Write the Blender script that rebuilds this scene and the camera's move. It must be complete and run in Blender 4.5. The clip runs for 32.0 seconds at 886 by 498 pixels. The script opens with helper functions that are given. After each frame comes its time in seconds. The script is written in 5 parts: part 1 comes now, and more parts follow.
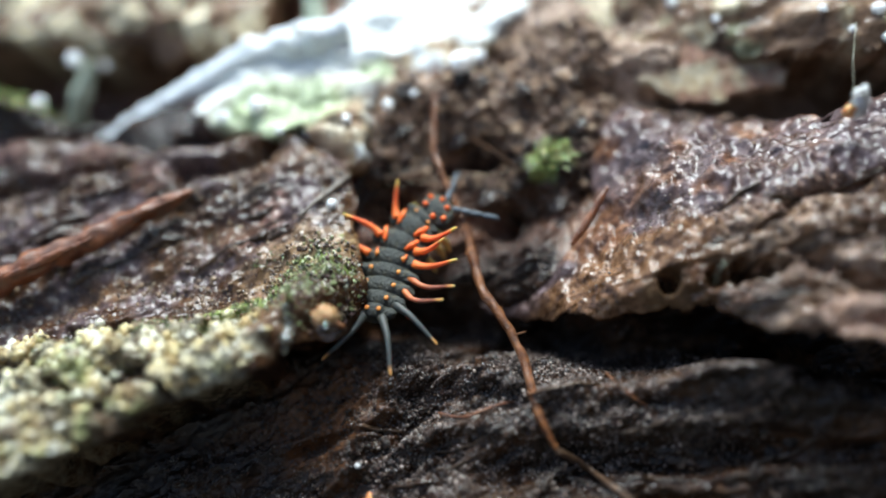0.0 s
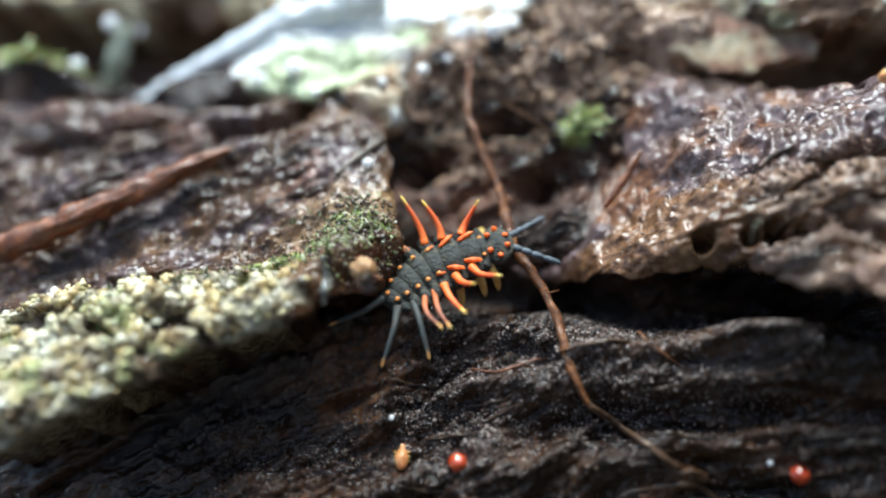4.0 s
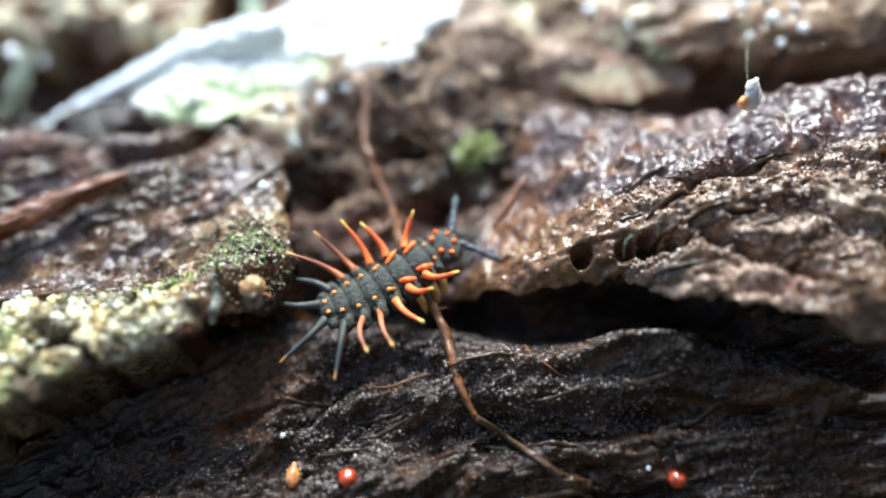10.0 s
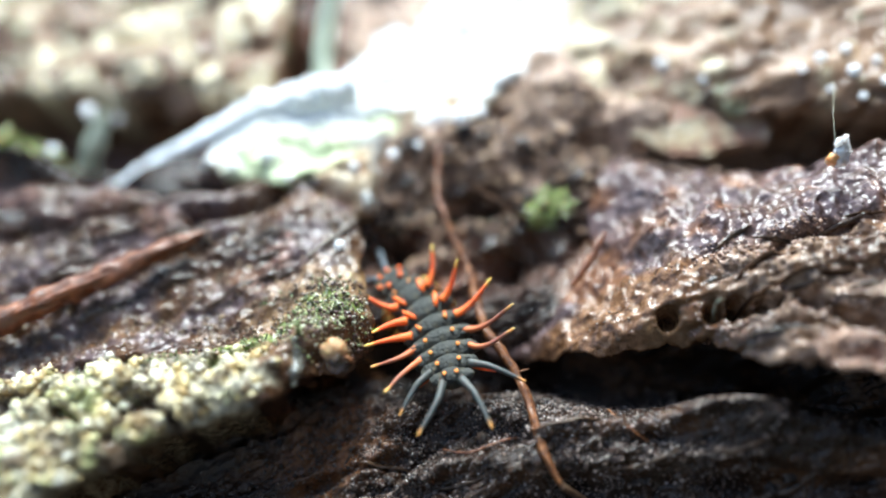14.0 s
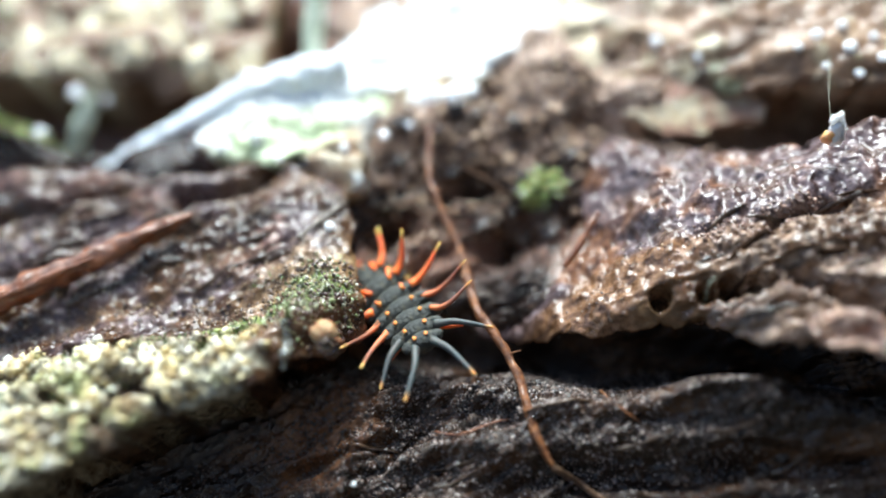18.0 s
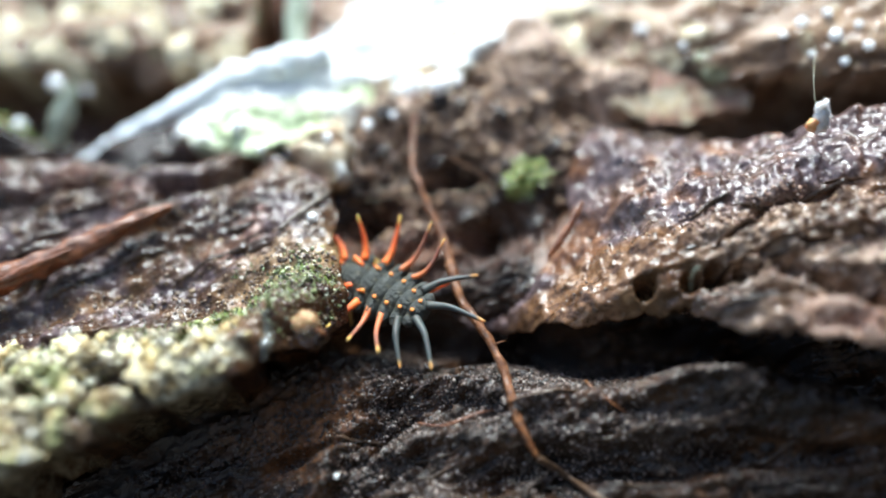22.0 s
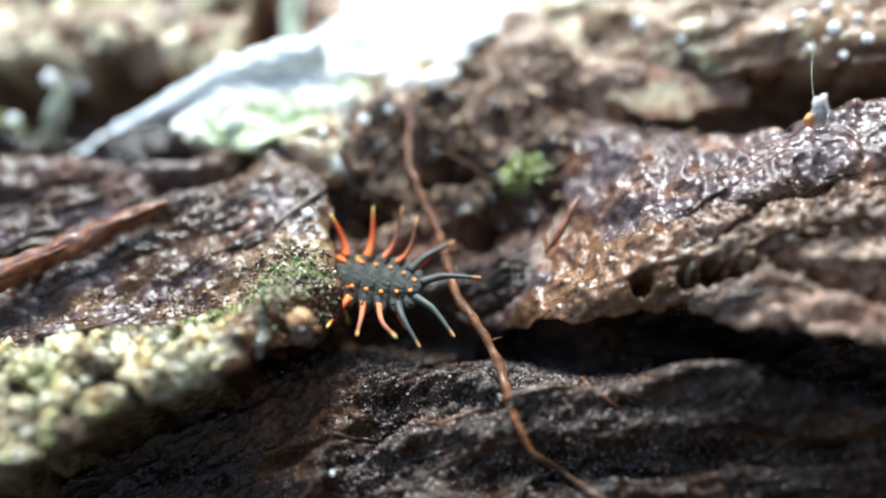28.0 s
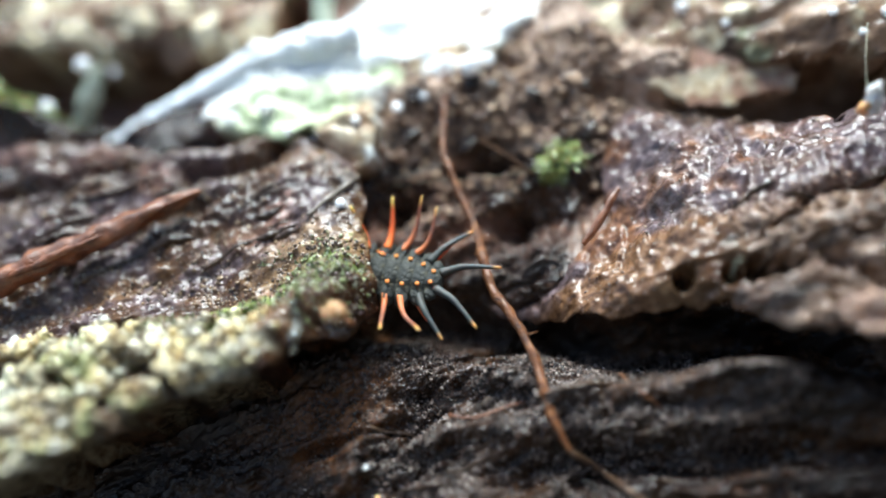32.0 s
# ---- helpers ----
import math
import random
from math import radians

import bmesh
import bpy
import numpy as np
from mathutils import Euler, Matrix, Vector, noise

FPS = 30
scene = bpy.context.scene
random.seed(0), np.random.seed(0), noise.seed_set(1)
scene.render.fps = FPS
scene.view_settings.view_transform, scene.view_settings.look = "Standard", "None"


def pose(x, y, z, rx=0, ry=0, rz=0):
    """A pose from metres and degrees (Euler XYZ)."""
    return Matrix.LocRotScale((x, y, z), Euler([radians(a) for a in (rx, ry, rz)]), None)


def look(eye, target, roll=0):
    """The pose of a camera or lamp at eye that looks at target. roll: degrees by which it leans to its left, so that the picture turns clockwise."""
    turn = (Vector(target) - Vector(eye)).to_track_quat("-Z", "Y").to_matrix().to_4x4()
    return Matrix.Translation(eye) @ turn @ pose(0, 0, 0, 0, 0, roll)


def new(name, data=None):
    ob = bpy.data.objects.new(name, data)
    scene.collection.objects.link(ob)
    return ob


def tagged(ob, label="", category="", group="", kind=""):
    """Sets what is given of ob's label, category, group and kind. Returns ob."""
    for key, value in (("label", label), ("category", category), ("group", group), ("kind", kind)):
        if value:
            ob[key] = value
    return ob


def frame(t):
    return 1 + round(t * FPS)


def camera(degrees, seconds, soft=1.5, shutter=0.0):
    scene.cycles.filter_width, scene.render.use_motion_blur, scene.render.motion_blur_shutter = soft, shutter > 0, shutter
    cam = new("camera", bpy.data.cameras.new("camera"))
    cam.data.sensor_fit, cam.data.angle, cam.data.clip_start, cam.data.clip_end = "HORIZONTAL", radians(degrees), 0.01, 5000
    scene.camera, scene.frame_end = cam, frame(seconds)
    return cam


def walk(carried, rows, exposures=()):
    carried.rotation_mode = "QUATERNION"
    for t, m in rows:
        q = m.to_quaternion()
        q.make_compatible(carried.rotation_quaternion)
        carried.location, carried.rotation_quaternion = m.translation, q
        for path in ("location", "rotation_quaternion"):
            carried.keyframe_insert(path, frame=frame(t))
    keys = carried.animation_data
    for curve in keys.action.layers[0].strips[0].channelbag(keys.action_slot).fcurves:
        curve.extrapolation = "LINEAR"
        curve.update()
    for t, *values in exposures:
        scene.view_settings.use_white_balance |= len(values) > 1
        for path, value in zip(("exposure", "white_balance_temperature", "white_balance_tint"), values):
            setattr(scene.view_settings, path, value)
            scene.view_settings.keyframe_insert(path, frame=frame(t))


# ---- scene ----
cam = camera(60, 32.0, soft=2.0)
PATH = [
    (0, (0.00074, -0.01857, 0.03171), (-0.00105, -0.00111, 0.00028), -17.67),
    (0.5, (0.00071, -0.01863, 0.03163), (-0.00119, -0.00127, 0.00015), -18.05),
    (1, (0.00093, -0.01864, 0.03166), (-0.00099, -0.00136, 0.00013), -18.24),
    (1.5, (0.00066, -0.01878, 0.03163), (-0.00135, -0.00163, 0.00004), -18.41),
    (2, (0.00063, -0.01897, 0.03161), (-0.00145, -0.00198, -0.00006), -18.68),
    (2.5, (0.00047, -0.01917, 0.03170), (-0.00184, -0.00220, 0.00003), -19.19),
    (3, (-0.00052, -0.01956, 0.03148), (-0.00268, -0.00212, 0.00007), -18.04),
    (3.5, (-0.00093, -0.01985, 0.03149), (-0.00311, -0.00247, 0.00004), -17.75),
    (5.5, (-0.00057, -0.02150, 0.03146), (-0.00173, -0.00387, 0.00009), -14.68),
    (6, (0.00013, -0.02196, 0.03157), (-0.00061, -0.00473, -0.00003), -14.10),
    (6.5, (0.00003, -0.02232, 0.03148), (-0.00061, -0.00515, -0.00016), -13.74),
    (7, (-0.00022, -0.02240, 0.03163), (-0.00064, -0.00504, 0.00009), -12.86),
    (7.5, (-0.00067, -0.02239, 0.03186), (-0.00096, -0.00445, 0.00066), -12.05),
    (8, (-0.00049, -0.02258, 0.03175), (-0.00070, -0.00486, 0.00041), -11.77),
    (8.5, (-0.00017, -0.02262, 0.03160), (-0.00021, -0.00485, 0.00030), -11.34),
    (9, (0.00043, -0.02253, 0.03170), (0.00105, -0.00447, 0.00057), -9.97),
    (9.5, (0.00086, -0.02228, 0.03166), (0.00172, -0.00390, 0.00072), -9.54),
    (10, (0.00123, -0.02211, 0.03153), (0.00218, -0.00338, 0.00080), -9.67),
    (10.5, (0.00120, -0.02180, 0.03155), (0.00200, -0.00295, 0.00089), -10.26),
    (11, (0.00076, -0.02143, 0.03147), (0.00127, -0.00180, 0.00129), -10.85),
    (11.5, (0.00107, -0.02110, 0.03185), (0.00178, -0.00120, 0.00186), -10.67),
    (12, (0.00148, -0.02089, 0.03207), (0.00235, -0.00088, 0.00216), -10.85),
    (12.5, (0.00030, -0.02060, 0.03209), (0.00103, 0.00033, 0.00280), -10.48),
    (13, (-0.00061, -0.02049, 0.03173), (-0.00062, 0.00035, 0.00237), -11.79),
    (13.5, (-0.00074, -0.02061, 0.03178), (-0.00093, -0.00002, 0.00225), -12.39),
    (15.5, (-0.00017, -0.02051, 0.03222), (-0.00057, -0.00029, 0.00244), -13.68),
    (16, (-0.00011, -0.02068, 0.03224), (-0.00070, -0.00075, 0.00227), -14.21),
    (16.5, (-0.00057, -0.02072, 0.03213), (-0.00105, -0.00064, 0.00225), -13.51),
    (17, (-0.00061, -0.02076, 0.03188), (-0.00108, -0.00105, 0.00177), -13.65),
    (17.5, (-0.00036, -0.02070, 0.03155), (-0.00054, -0.00085, 0.00151), -12.99),
    (18, (-0.00034, -0.02054, 0.03148), (-0.00063, -0.00072, 0.00143), -13.13),
    (18.5, (-0.00013, -0.02048, 0.03145), (-0.00012, -0.00068, 0.00139), -12.62),
    (19, (0.00000, -0.02037, 0.03128), (-0.00000, -0.00072, 0.00111), -12.71),
    (19.5, (-0.00005, -0.02043, 0.03130), (-0.00014, -0.00092, 0.00105), -12.89),
    (20, (-0.00013, -0.02049, 0.03110), (-0.00020, -0.00101, 0.00082), -12.79),
    (20.5, (-0.00003, -0.02041, 0.03102), (-0.00002, -0.00087, 0.00078), -12.65),
    (21, (0.00011, -0.02048, 0.03109), (0.00016, -0.00098, 0.00083), -12.52),
    (21.5, (0.00025, -0.02052, 0.03127), (0.00030, -0.00112, 0.00095), -12.66),
    (22, (-0.00003, -0.02063, 0.03102), (0.00002, -0.00106, 0.00081), -12.52),
    (22.5, (0.00009, -0.02062, 0.03108), (0.00012, -0.00125, 0.00074), -12.80),
    (23, (0.00005, -0.02063, 0.03127), (0.00014, -0.00082, 0.00122), -12.43),
    (23.5, (-0.00003, -0.02068, 0.03133), (-0.00011, -0.00094, 0.00122), -12.78),
    (24, (-0.00007, -0.02074, 0.03138), (-0.00013, -0.00106, 0.00124), -12.71),
    (24.5, (-0.00003, -0.02072, 0.03138), (-0.00016, -0.00121, 0.00113), -13.11),
    (26.5, (-0.00006, -0.02077, 0.03140), (-0.00021, -0.00127, 0.00113), -12.93),
    (27, (-0.00013, -0.02080, 0.03124), (-0.00028, -0.00130, 0.00099), -12.84),
    (27.5, (-0.00036, -0.02055, 0.03113), (-0.00063, -0.00088, 0.00098), -13.09),
    (28, (0.00022, -0.02038, 0.03099), (0.00017, -0.00115, 0.00055), -12.90),
    (28.5, (0.00022, -0.02013, 0.03091), (0.00012, -0.00057, 0.00068), -12.99),
    (29, (-0.00009, -0.01996, 0.03090), (-0.00017, -0.00016, 0.00083), -12.68),
    (29.5, (0.00009, -0.01984, 0.03089), (-0.00035, -0.00039, 0.00060), -13.76),
    (30, (-0.00012, -0.01977, 0.03088), (-0.00074, -0.00013, 0.00072), -14.10),
    (30.5, (0.00012, -0.01978, 0.03093), (-0.00061, -0.00053, 0.00052), -14.65),
    (31, (0.00011, -0.01966, 0.03094), (-0.00114, -0.00082, 0.00028), -15.96),
    (31.5, (-0.00010, -0.01963, 0.03082), (-0.00146, -0.00077, 0.00018), -15.94),
    (32, (-0.00005, -0.01951, 0.03070), (-0.00153, -0.00082, -0.00004), -16.30),
]

walk(cam, [(t, look(eye, target, roll)) for t, eye, target, roll in PATH], [(0, 0.72, 6430, 5), (3, 0.76, 6430, 5), (6, 1.08, 6430, 5), (9, 1.22, 6430, 5), (11, 1.24, 6430, 5), (13, 1.27, 6430, 5), (16, 1.27, 6430, 5), (24, 1.18, 6430, 5), (28, 1.18, 6430, 5), (32, 1.08, 6430, 5)])
# a macro lens: only a shallow zone is sharp
cam.data.dof.use_dof = True
cam.data.dof.focus_distance = 0.0350
cam.data.dof.aperture_fstop = 9.2

MM = 0.001

# ---- light ----
world = bpy.data.worlds.new("sky")
scene.world = world
world.use_nodes = True
wn = world.node_tree.nodes
sky = wn.new("ShaderNodeTexSky")
sky.sky_type, sky.sun_disc = "NISHITA", False
sky.sun_elevation, sky.sun_rotation = radians(40), radians(12)
wn["Background"].inputs["Strength"].default_value = 0.15
world.node_tree.links.new(sky.outputs[0], wn["Background"].inputs["Color"])
sun = new("sun", bpy.data.lights.new("sun", "SUN"))
sun.data.energy, sun.data.angle, sun.data.color = 4.5, radians(34), (0.88, 0.965, 1.0)
sun.matrix_world = look((0.24, 1.12, 0.96), (0, 0, 0))


# ---- numbers for relief ----
TABLES = {}


def table(seed):
    if seed not in TABLES:
        TABLES[seed] = np.random.RandomState(seed).rand(256, 256)
    return TABLES[seed]


def vnoise(x, y, seed=0):
    """Smooth value noise from 0 to 1."""
    tab = table(seed)
    xi, yi = np.floor(x).astype(int), np.floor(y).astype(int)
    fx, fy = x - xi, y - yi
    fx, fy = fx * fx * (3 - 2 * fx), fy * fy * (3 - 2 * fy)
    a, b = tab[xi % 256, yi % 256], tab[(xi + 1) % 256, yi % 256]
    c, d = tab[xi % 256, (yi + 1) % 256], tab[(xi + 1) % 256, (yi + 1) % 256]
    return (a * (1 - fx) + b * fx) * (1 - fy) + (c * (1 - fx) + d * fx) * fy


def fbm(x, y, size, octaves=4, seed=0, gain=0.5):
    """Noise in several octaves, about -1 to 1; size in mm."""
    total, amp, norm = 0, 1.0, 0.0
    for k in range(octaves):
        f = 2.0 ** k / size
        total = total + amp * (2 * vnoise(x * f + 17.3 * k, y * f - 9.1 * k, seed + k) - 1)
        norm, amp = norm + amp, amp * gain
    return total / norm * 1.4


def grain(x, y, along, across, angle=0.0, octaves=3, seed=0):
    """Noise stretched along wood fibres."""
    c, s = math.cos(radians(angle)), math.sin(radians(angle))
    u, v = x * c + y * s, -x * s + y * c
    v = v + 0.35 * across * fbm(u, v, along * 0.6, 2, seed + 50)
    return fbm(u / along, v / across, 1.0, octaves, seed)


def ramp(v, lo, hi):
    t = np.clip((v - lo) / (hi - lo), 0, 1)
    return t * t * (3 - 2 * t)


def to_line(x, y, pts):
    """Distance to a polyline, and how far along it, 0 to 1."""
    best, where = np.full(np.shape(x), 1e9), np.zeros(np.shape(x))
    n = len(pts) - 1
    for k in range(n):
        (ax, ay), (bx, by) = pts[k][:2], pts[k + 1][:2]
        dx, dy = bx - ax, by - ay
        t = np.clip(((x - ax) * dx + (y - ay) * dy) / (dx * dx + dy * dy), 0, 1)
        d = np.hypot(x - ax - t * dx, y - ay - t * dy)
        where = np.where(d < best, (k + t) / n, where)
        best = np.minimum(best, d)
    return best, where


def inside(x, y, pts):
    """Signed distance to a closed outline, positive inside."""
    d, _ = to_line(x, y, list(pts) + [pts[0]])
    odd = np.zeros(np.shape(x), bool)
    for k in range(len(pts)):
        (ax, ay), (bx, by) = pts[k][:2], pts[k - 1][:2]
        cross = (ay > y) != (by > y)
        odd ^= cross & (x < (bx - ax) * (y - ay) / (by - ay + 1e-12) + ax)
    return np.where(odd, d, -d)


def bump_at(x, y, cx, cy, rx, ry, angle=0.0):
    c, s = math.cos(radians(angle)), math.sin(radians(angle))
    u, v = (x - cx) * c + (y - cy) * s, -(x - cx) * s + (y - cy) * c
    return np.exp(-((u / rx) ** 2 + (v / ry) ** 2))


# ---- materials ----
def material(name):
    m = bpy.data.materials.new(name)
    m.use_nodes = True
    return m, m.node_tree.nodes, m.node_tree.links, m.node_tree.nodes["Principled BSDF"]


def noise_node(m, size_mm, detail=6, rough=0.6, stretch=None):
    """Noise at a real size, in object space; returns its value socket."""
    n, l = m.node_tree.nodes, m.node_tree.links
    co = n.new("ShaderNodeTexCoord")
    mp = n.new("ShaderNodeMapping")
    s = 1.0 / (size_mm * MM)
    mp.inputs["Scale"].default_value = (s / (stretch or 1), s, s)
    nt = n.new("ShaderNodeTexNoise")
    nt.inputs["Scale"].default_value, nt.inputs["Detail"].default_value = 1.0, detail
    nt.inputs["Roughness"].default_value = rough
    l.new(co.outputs["Object"], mp.inputs["Vector"])
    l.new(mp.outputs["Vector"], nt.inputs["Vector"])
    return nt.outputs["Fac"]


def colour_ramp(m, fac, stops):
    n, l = m.node_tree.nodes, m.node_tree.links
    r = n.new("ShaderNodeValToRGB")
    while len(r.color_ramp.elements) < len(stops):
        r.color_ramp.elements.new(0.5)
    for e, (p, c) in zip(r.color_ramp.elements, stops):
        e.position, e.color = p, (*c, 1)
    l.new(fac, r.inputs["Fac"])
    return r.outputs["Color"]


def mix(m, fac, a, b):
    n, l = m.node_tree.nodes, m.node_tree.links
    x = n.new("ShaderNodeMix")
    x.data_type = "RGBA"
    for sock, v in ((x.inputs["Factor"], fac), (x.inputs["A"], a), (x.inputs["B"], b)):
        if hasattr(v, "node"):
            l.new(v, sock)
        else:
            sock.default_value = v if not isinstance(v, tuple) else (*v, 1)
    return x.outputs["Result"]


def attribute(m, name):
    a = m.node_tree.nodes.new("ShaderNodeAttribute")
    a.attribute_name = name
    return a.outputs["Fac"]


def bump(m, height, depth_mm, strength=1.0, under=None):
    n, l = m.node_tree.nodes, m.node_tree.links
    b = n.new("ShaderNodeBump")
    b.inputs["Strength"].default_value, b.inputs["Distance"].default_value = strength, depth_mm * MM
    l.new(height, b.inputs["Height"])
    if under:
        l.new(under, b.inputs["Normal"])
    return b.outputs["Normal"]


def span(m, fac, lo, hi, a, b):
    n, l = m.node_tree.nodes, m.node_tree.links
    r = n.new("ShaderNodeMapRange")
    for k, v in zip(("From Min", "From Max", "To Min", "To Max"), (lo, hi, a, b)):
        r.inputs[k].default_value = v
    l.new(fac, r.inputs["Value"])
    return r.outputs["Result"]


def wet_wood(name, dark, mid, light, gloss=(0.16, 0.42), stretch=3.0, coat=0.6, masks=(), film=0.05, ripple=(0.22, 0.075)):
    """Rotten wet wood: fibres, grains, a water film. masks: (attribute, colours) laid over it."""
    m, n, l, p = material(name)
    big, small = noise_node(m, 2.2, 5, 0.6, stretch), noise_node(m, 0.25, 6, 0.65, 1.6)
    col = colour_ramp(m, big, [(0.3, dark), (0.5, mid), (0.72, light)])
    col = mix(m, span(m, small, 0.35, 0.7, 0.0, 0.65), col, dark)
    for att, ca, cb in masks:
        tint = colour_ramp(m, noise_node(m, 0.45, 5), [(0.35, ca), (0.62, cb)])
        col = mix(m, attribute(m, att), col, tint)
    l.new(col, p.inputs["Base Color"])
    l.new(span(m, noise_node(m, 0.8, 4), 0.3, 0.7, *gloss), p.inputs["Roughness"])
    p.inputs["Specular IOR Level"].default_value = 0.0
    p.inputs["Coat Weight"].default_value, p.inputs["Coat Roughness"].default_value = coat, film
    b = bump(m, noise_node(m, 0.42, 3, 0.5, 1.3), 0.09)
    l.new(bump(m, noise_node(m, 0.12, 3, 0.65), 0.09, 1.0, b), p.inputs["Normal"])
    l.new(bump(m, noise_node(m, ripple[0], 3, 0.55), ripple[1], 1.0, b), p.inputs["Coat Normal"])
    return m


LICHEN = ("lichen", (0.10, 0.085, 0.05), (0.70, 0.64, 0.46))
MOSS = ("moss", (0.06, 0.085, 0.02), (0.27, 0.33, 0.10))
MINT = ("moss", (0.13, 0.20, 0.06), (0.58, 0.66, 0.40))
AMBER = ("amber", (0.065, 0.028, 0.012), (0.24, 0.122, 0.062))
# brown wood tint with some of the slope's blue sky sheen mixed in
VIOLET = ("violet", (0.045, 0.026, 0.024), (0.175, 0.125, 0.13))
RUST = ("rust", (0.07, 0.026, 0.010), (0.30, 0.125, 0.05))
TAN = ("tan", (0.17, 0.095, 0.055), (0.68, 0.49, 0.36))
GOLD = ("gold", (0.075, 0.037, 0.014), (0.32, 0.19, 0.088))
PINK = ("pink", (0.09, 0.035, 0.022), (0.47, 0.24, 0.165))
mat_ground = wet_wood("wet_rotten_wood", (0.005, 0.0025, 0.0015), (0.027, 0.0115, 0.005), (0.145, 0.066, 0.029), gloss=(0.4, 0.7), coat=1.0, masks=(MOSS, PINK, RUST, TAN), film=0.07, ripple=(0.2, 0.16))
mat_slab = wet_wood("wet_bark", (0.011, 0.005, 0.0025), (0.070, 0.030, 0.013), (0.22, 0.115, 0.055), gloss=(0.35, 0.65), coat=1.0, film=0.10, ripple=(0.28, 0.10), masks=(VIOLET, AMBER, PINK, GOLD, MOSS, LICHEN))
mat_ledge = wet_wood("wet_ledge_wood", (0.016, 0.007, 0.003), (0.095, 0.042, 0.017), (0.26, 0.14, 0.065), gloss=(0.35, 0.65), coat=1.0, masks=(VIOLET, RUST, AMBER, PINK, TAN), film=0.09, ripple=(0.36, 0.10))
mat_floor = wet_wood("forest_soil", (0.015, 0.012, 0.008), (0.04, 0.03, 0.02), (0.08, 0.06, 0.04))


# ---- building helpers ----
def grid_mesh(name, x, y, z, keep, mat, masks=(), skirt=None, label="", whole=None):
    """A relief over a grid (arrays in mm); keep marks its cells; skirt: (floor height, inward step) closes its rim downwards."""
    ny, nx = x.shape
    used = np.zeros((ny, nx), bool)
    for a, b in ((0, 0), (0, 1), (1, 0), (1, 1)):
        used[a:ny - 1 + a, b:nx - 1 + b] |= keep
    index = np.full((ny, nx), -1)
    index[used] = np.arange(used.sum())
    co = np.stack([x[used], y[used], z[used]], 1)
    quads = np.stack([index[:-1, :-1], index[:-1, 1:], index[1:, 1:], index[1:, :-1]], -1)[keep]
    values = [np.asarray(v)[used] for _, v in masks]
    if skirt:
        low, step, lean, thin = (*skirt, None, None)[:4]
        pad = np.zeros((ny + 1, nx + 1), bool)
        pad[1:-1, 1:-1] = keep if whole is None else whole
        edges = []
        for (sy, sx), (a, b) in {(-1, 0): ((0, 0), (0, 1)), (1, 0): ((1, 1), (1, 0)), (0, -1): ((1, 0), (0, 0)), (0, 1): ((0, 1), (1, 1))}.items():
            rim = keep & ~pad[1 + sy:ny + sy, 1 + sx:nx + sx]
            jj, ii = np.nonzero(rim)
            edges.append(np.stack([index[jj + a[0], ii + a[1]], index[jj + b[0], ii + b[1]]], 1))
        edges = np.concatenate(edges)
    if skirt and len(edges):
        rim_v = np.unique(edges)
        centre = co[:, :2].mean(0)
        levels, last = 5, rim_v
        lookup = np.full(len(co), -1)
        rings = [rim_v]
        all_co = [co]
        n0 = len(co)
        for k in range(1, levels + 1):
            f = k / levels
            c = co[rim_v].copy()
            way = centre - c[:, :2]
            way /= np.linalg.norm(way, axis=1, keepdims=True) + 1e-9
            if lean:
                way = np.where((way @ np.array(lean) > 0)[:, None], np.array(lean), way)
            wob = 0.6 + 0.6 * vnoise(c[:, 0] * 1.1, c[:, 1] * 1.1, 78) if thin else 0.5 + 0.8 * vnoise(c[:, 0] * 1.7 + 3 * k, c[:, 1] * 1.7, 77)
            reach = (-0.01, 0.05, 0.35, 0.8, 1.0)[k - 1] if thin else math.sin(f * 1.5)
            c[:, :2] += way * (step * reach * wob)[:, None]
            drop = (0.5, 1.0, 1.5)[k - 1] * thin if thin and k < 4 else 0
            c[:, 2] = c[:, 2] - drop * wob if drop else c[:, 2] * (1 - f) + low * f
            rings.append(np.arange(n0, n0 + len(c)))
            n0 += len(c)
            all_co.append(c)
            values = [np.concatenate([v, v[rim_v] * (0.75 - 0.15 * k)]) if len(v) else v for v in values]
        co = np.concatenate(all_co)
        side = []
        pos = np.full(len(co), -1)
        pos[rim_v] = np.arange(len(rim_v))
        ea, eb = pos[edges[:, 0]], pos[edges[:, 1]]
        for k in range(levels):
            side.append(np.stack([rings[k][eb], rings[k][ea], rings[k + 1][ea], rings[k + 1][eb]], 1))
        quads = np.concatenate([quads] + side)
    me = bpy.data.meshes.new(name)
    me.vertices.add(len(co))
    me.vertices.foreach_set("co", (co * MM).astype(np.float32).ravel())
    me.loops.add(quads.size)
    me.loops.foreach_set("vertex_index", quads.astype(np.int32).ravel())
    me.polygons.add(len(quads))
    me.polygons.foreach_set("loop_start", np.arange(0, quads.size, 4, dtype=np.int32))
    me.polygons.foreach_set("loop_total", np.full(len(quads), 4, np.int32))
    me.polygons.foreach_set("use_smooth", np.ones(len(quads), bool))
    me.materials.append(mat)
    for (att, _), v in zip(masks, values):
        a = me.attributes.new(att, "FLOAT", "POINT")
        a.data.foreach_set("value", v.astype(np.float32))
    me.update(calc_edges=True)
    me.validate()
    ob = new(name, me)
    if label:
        ob["label"] = label
    return ob


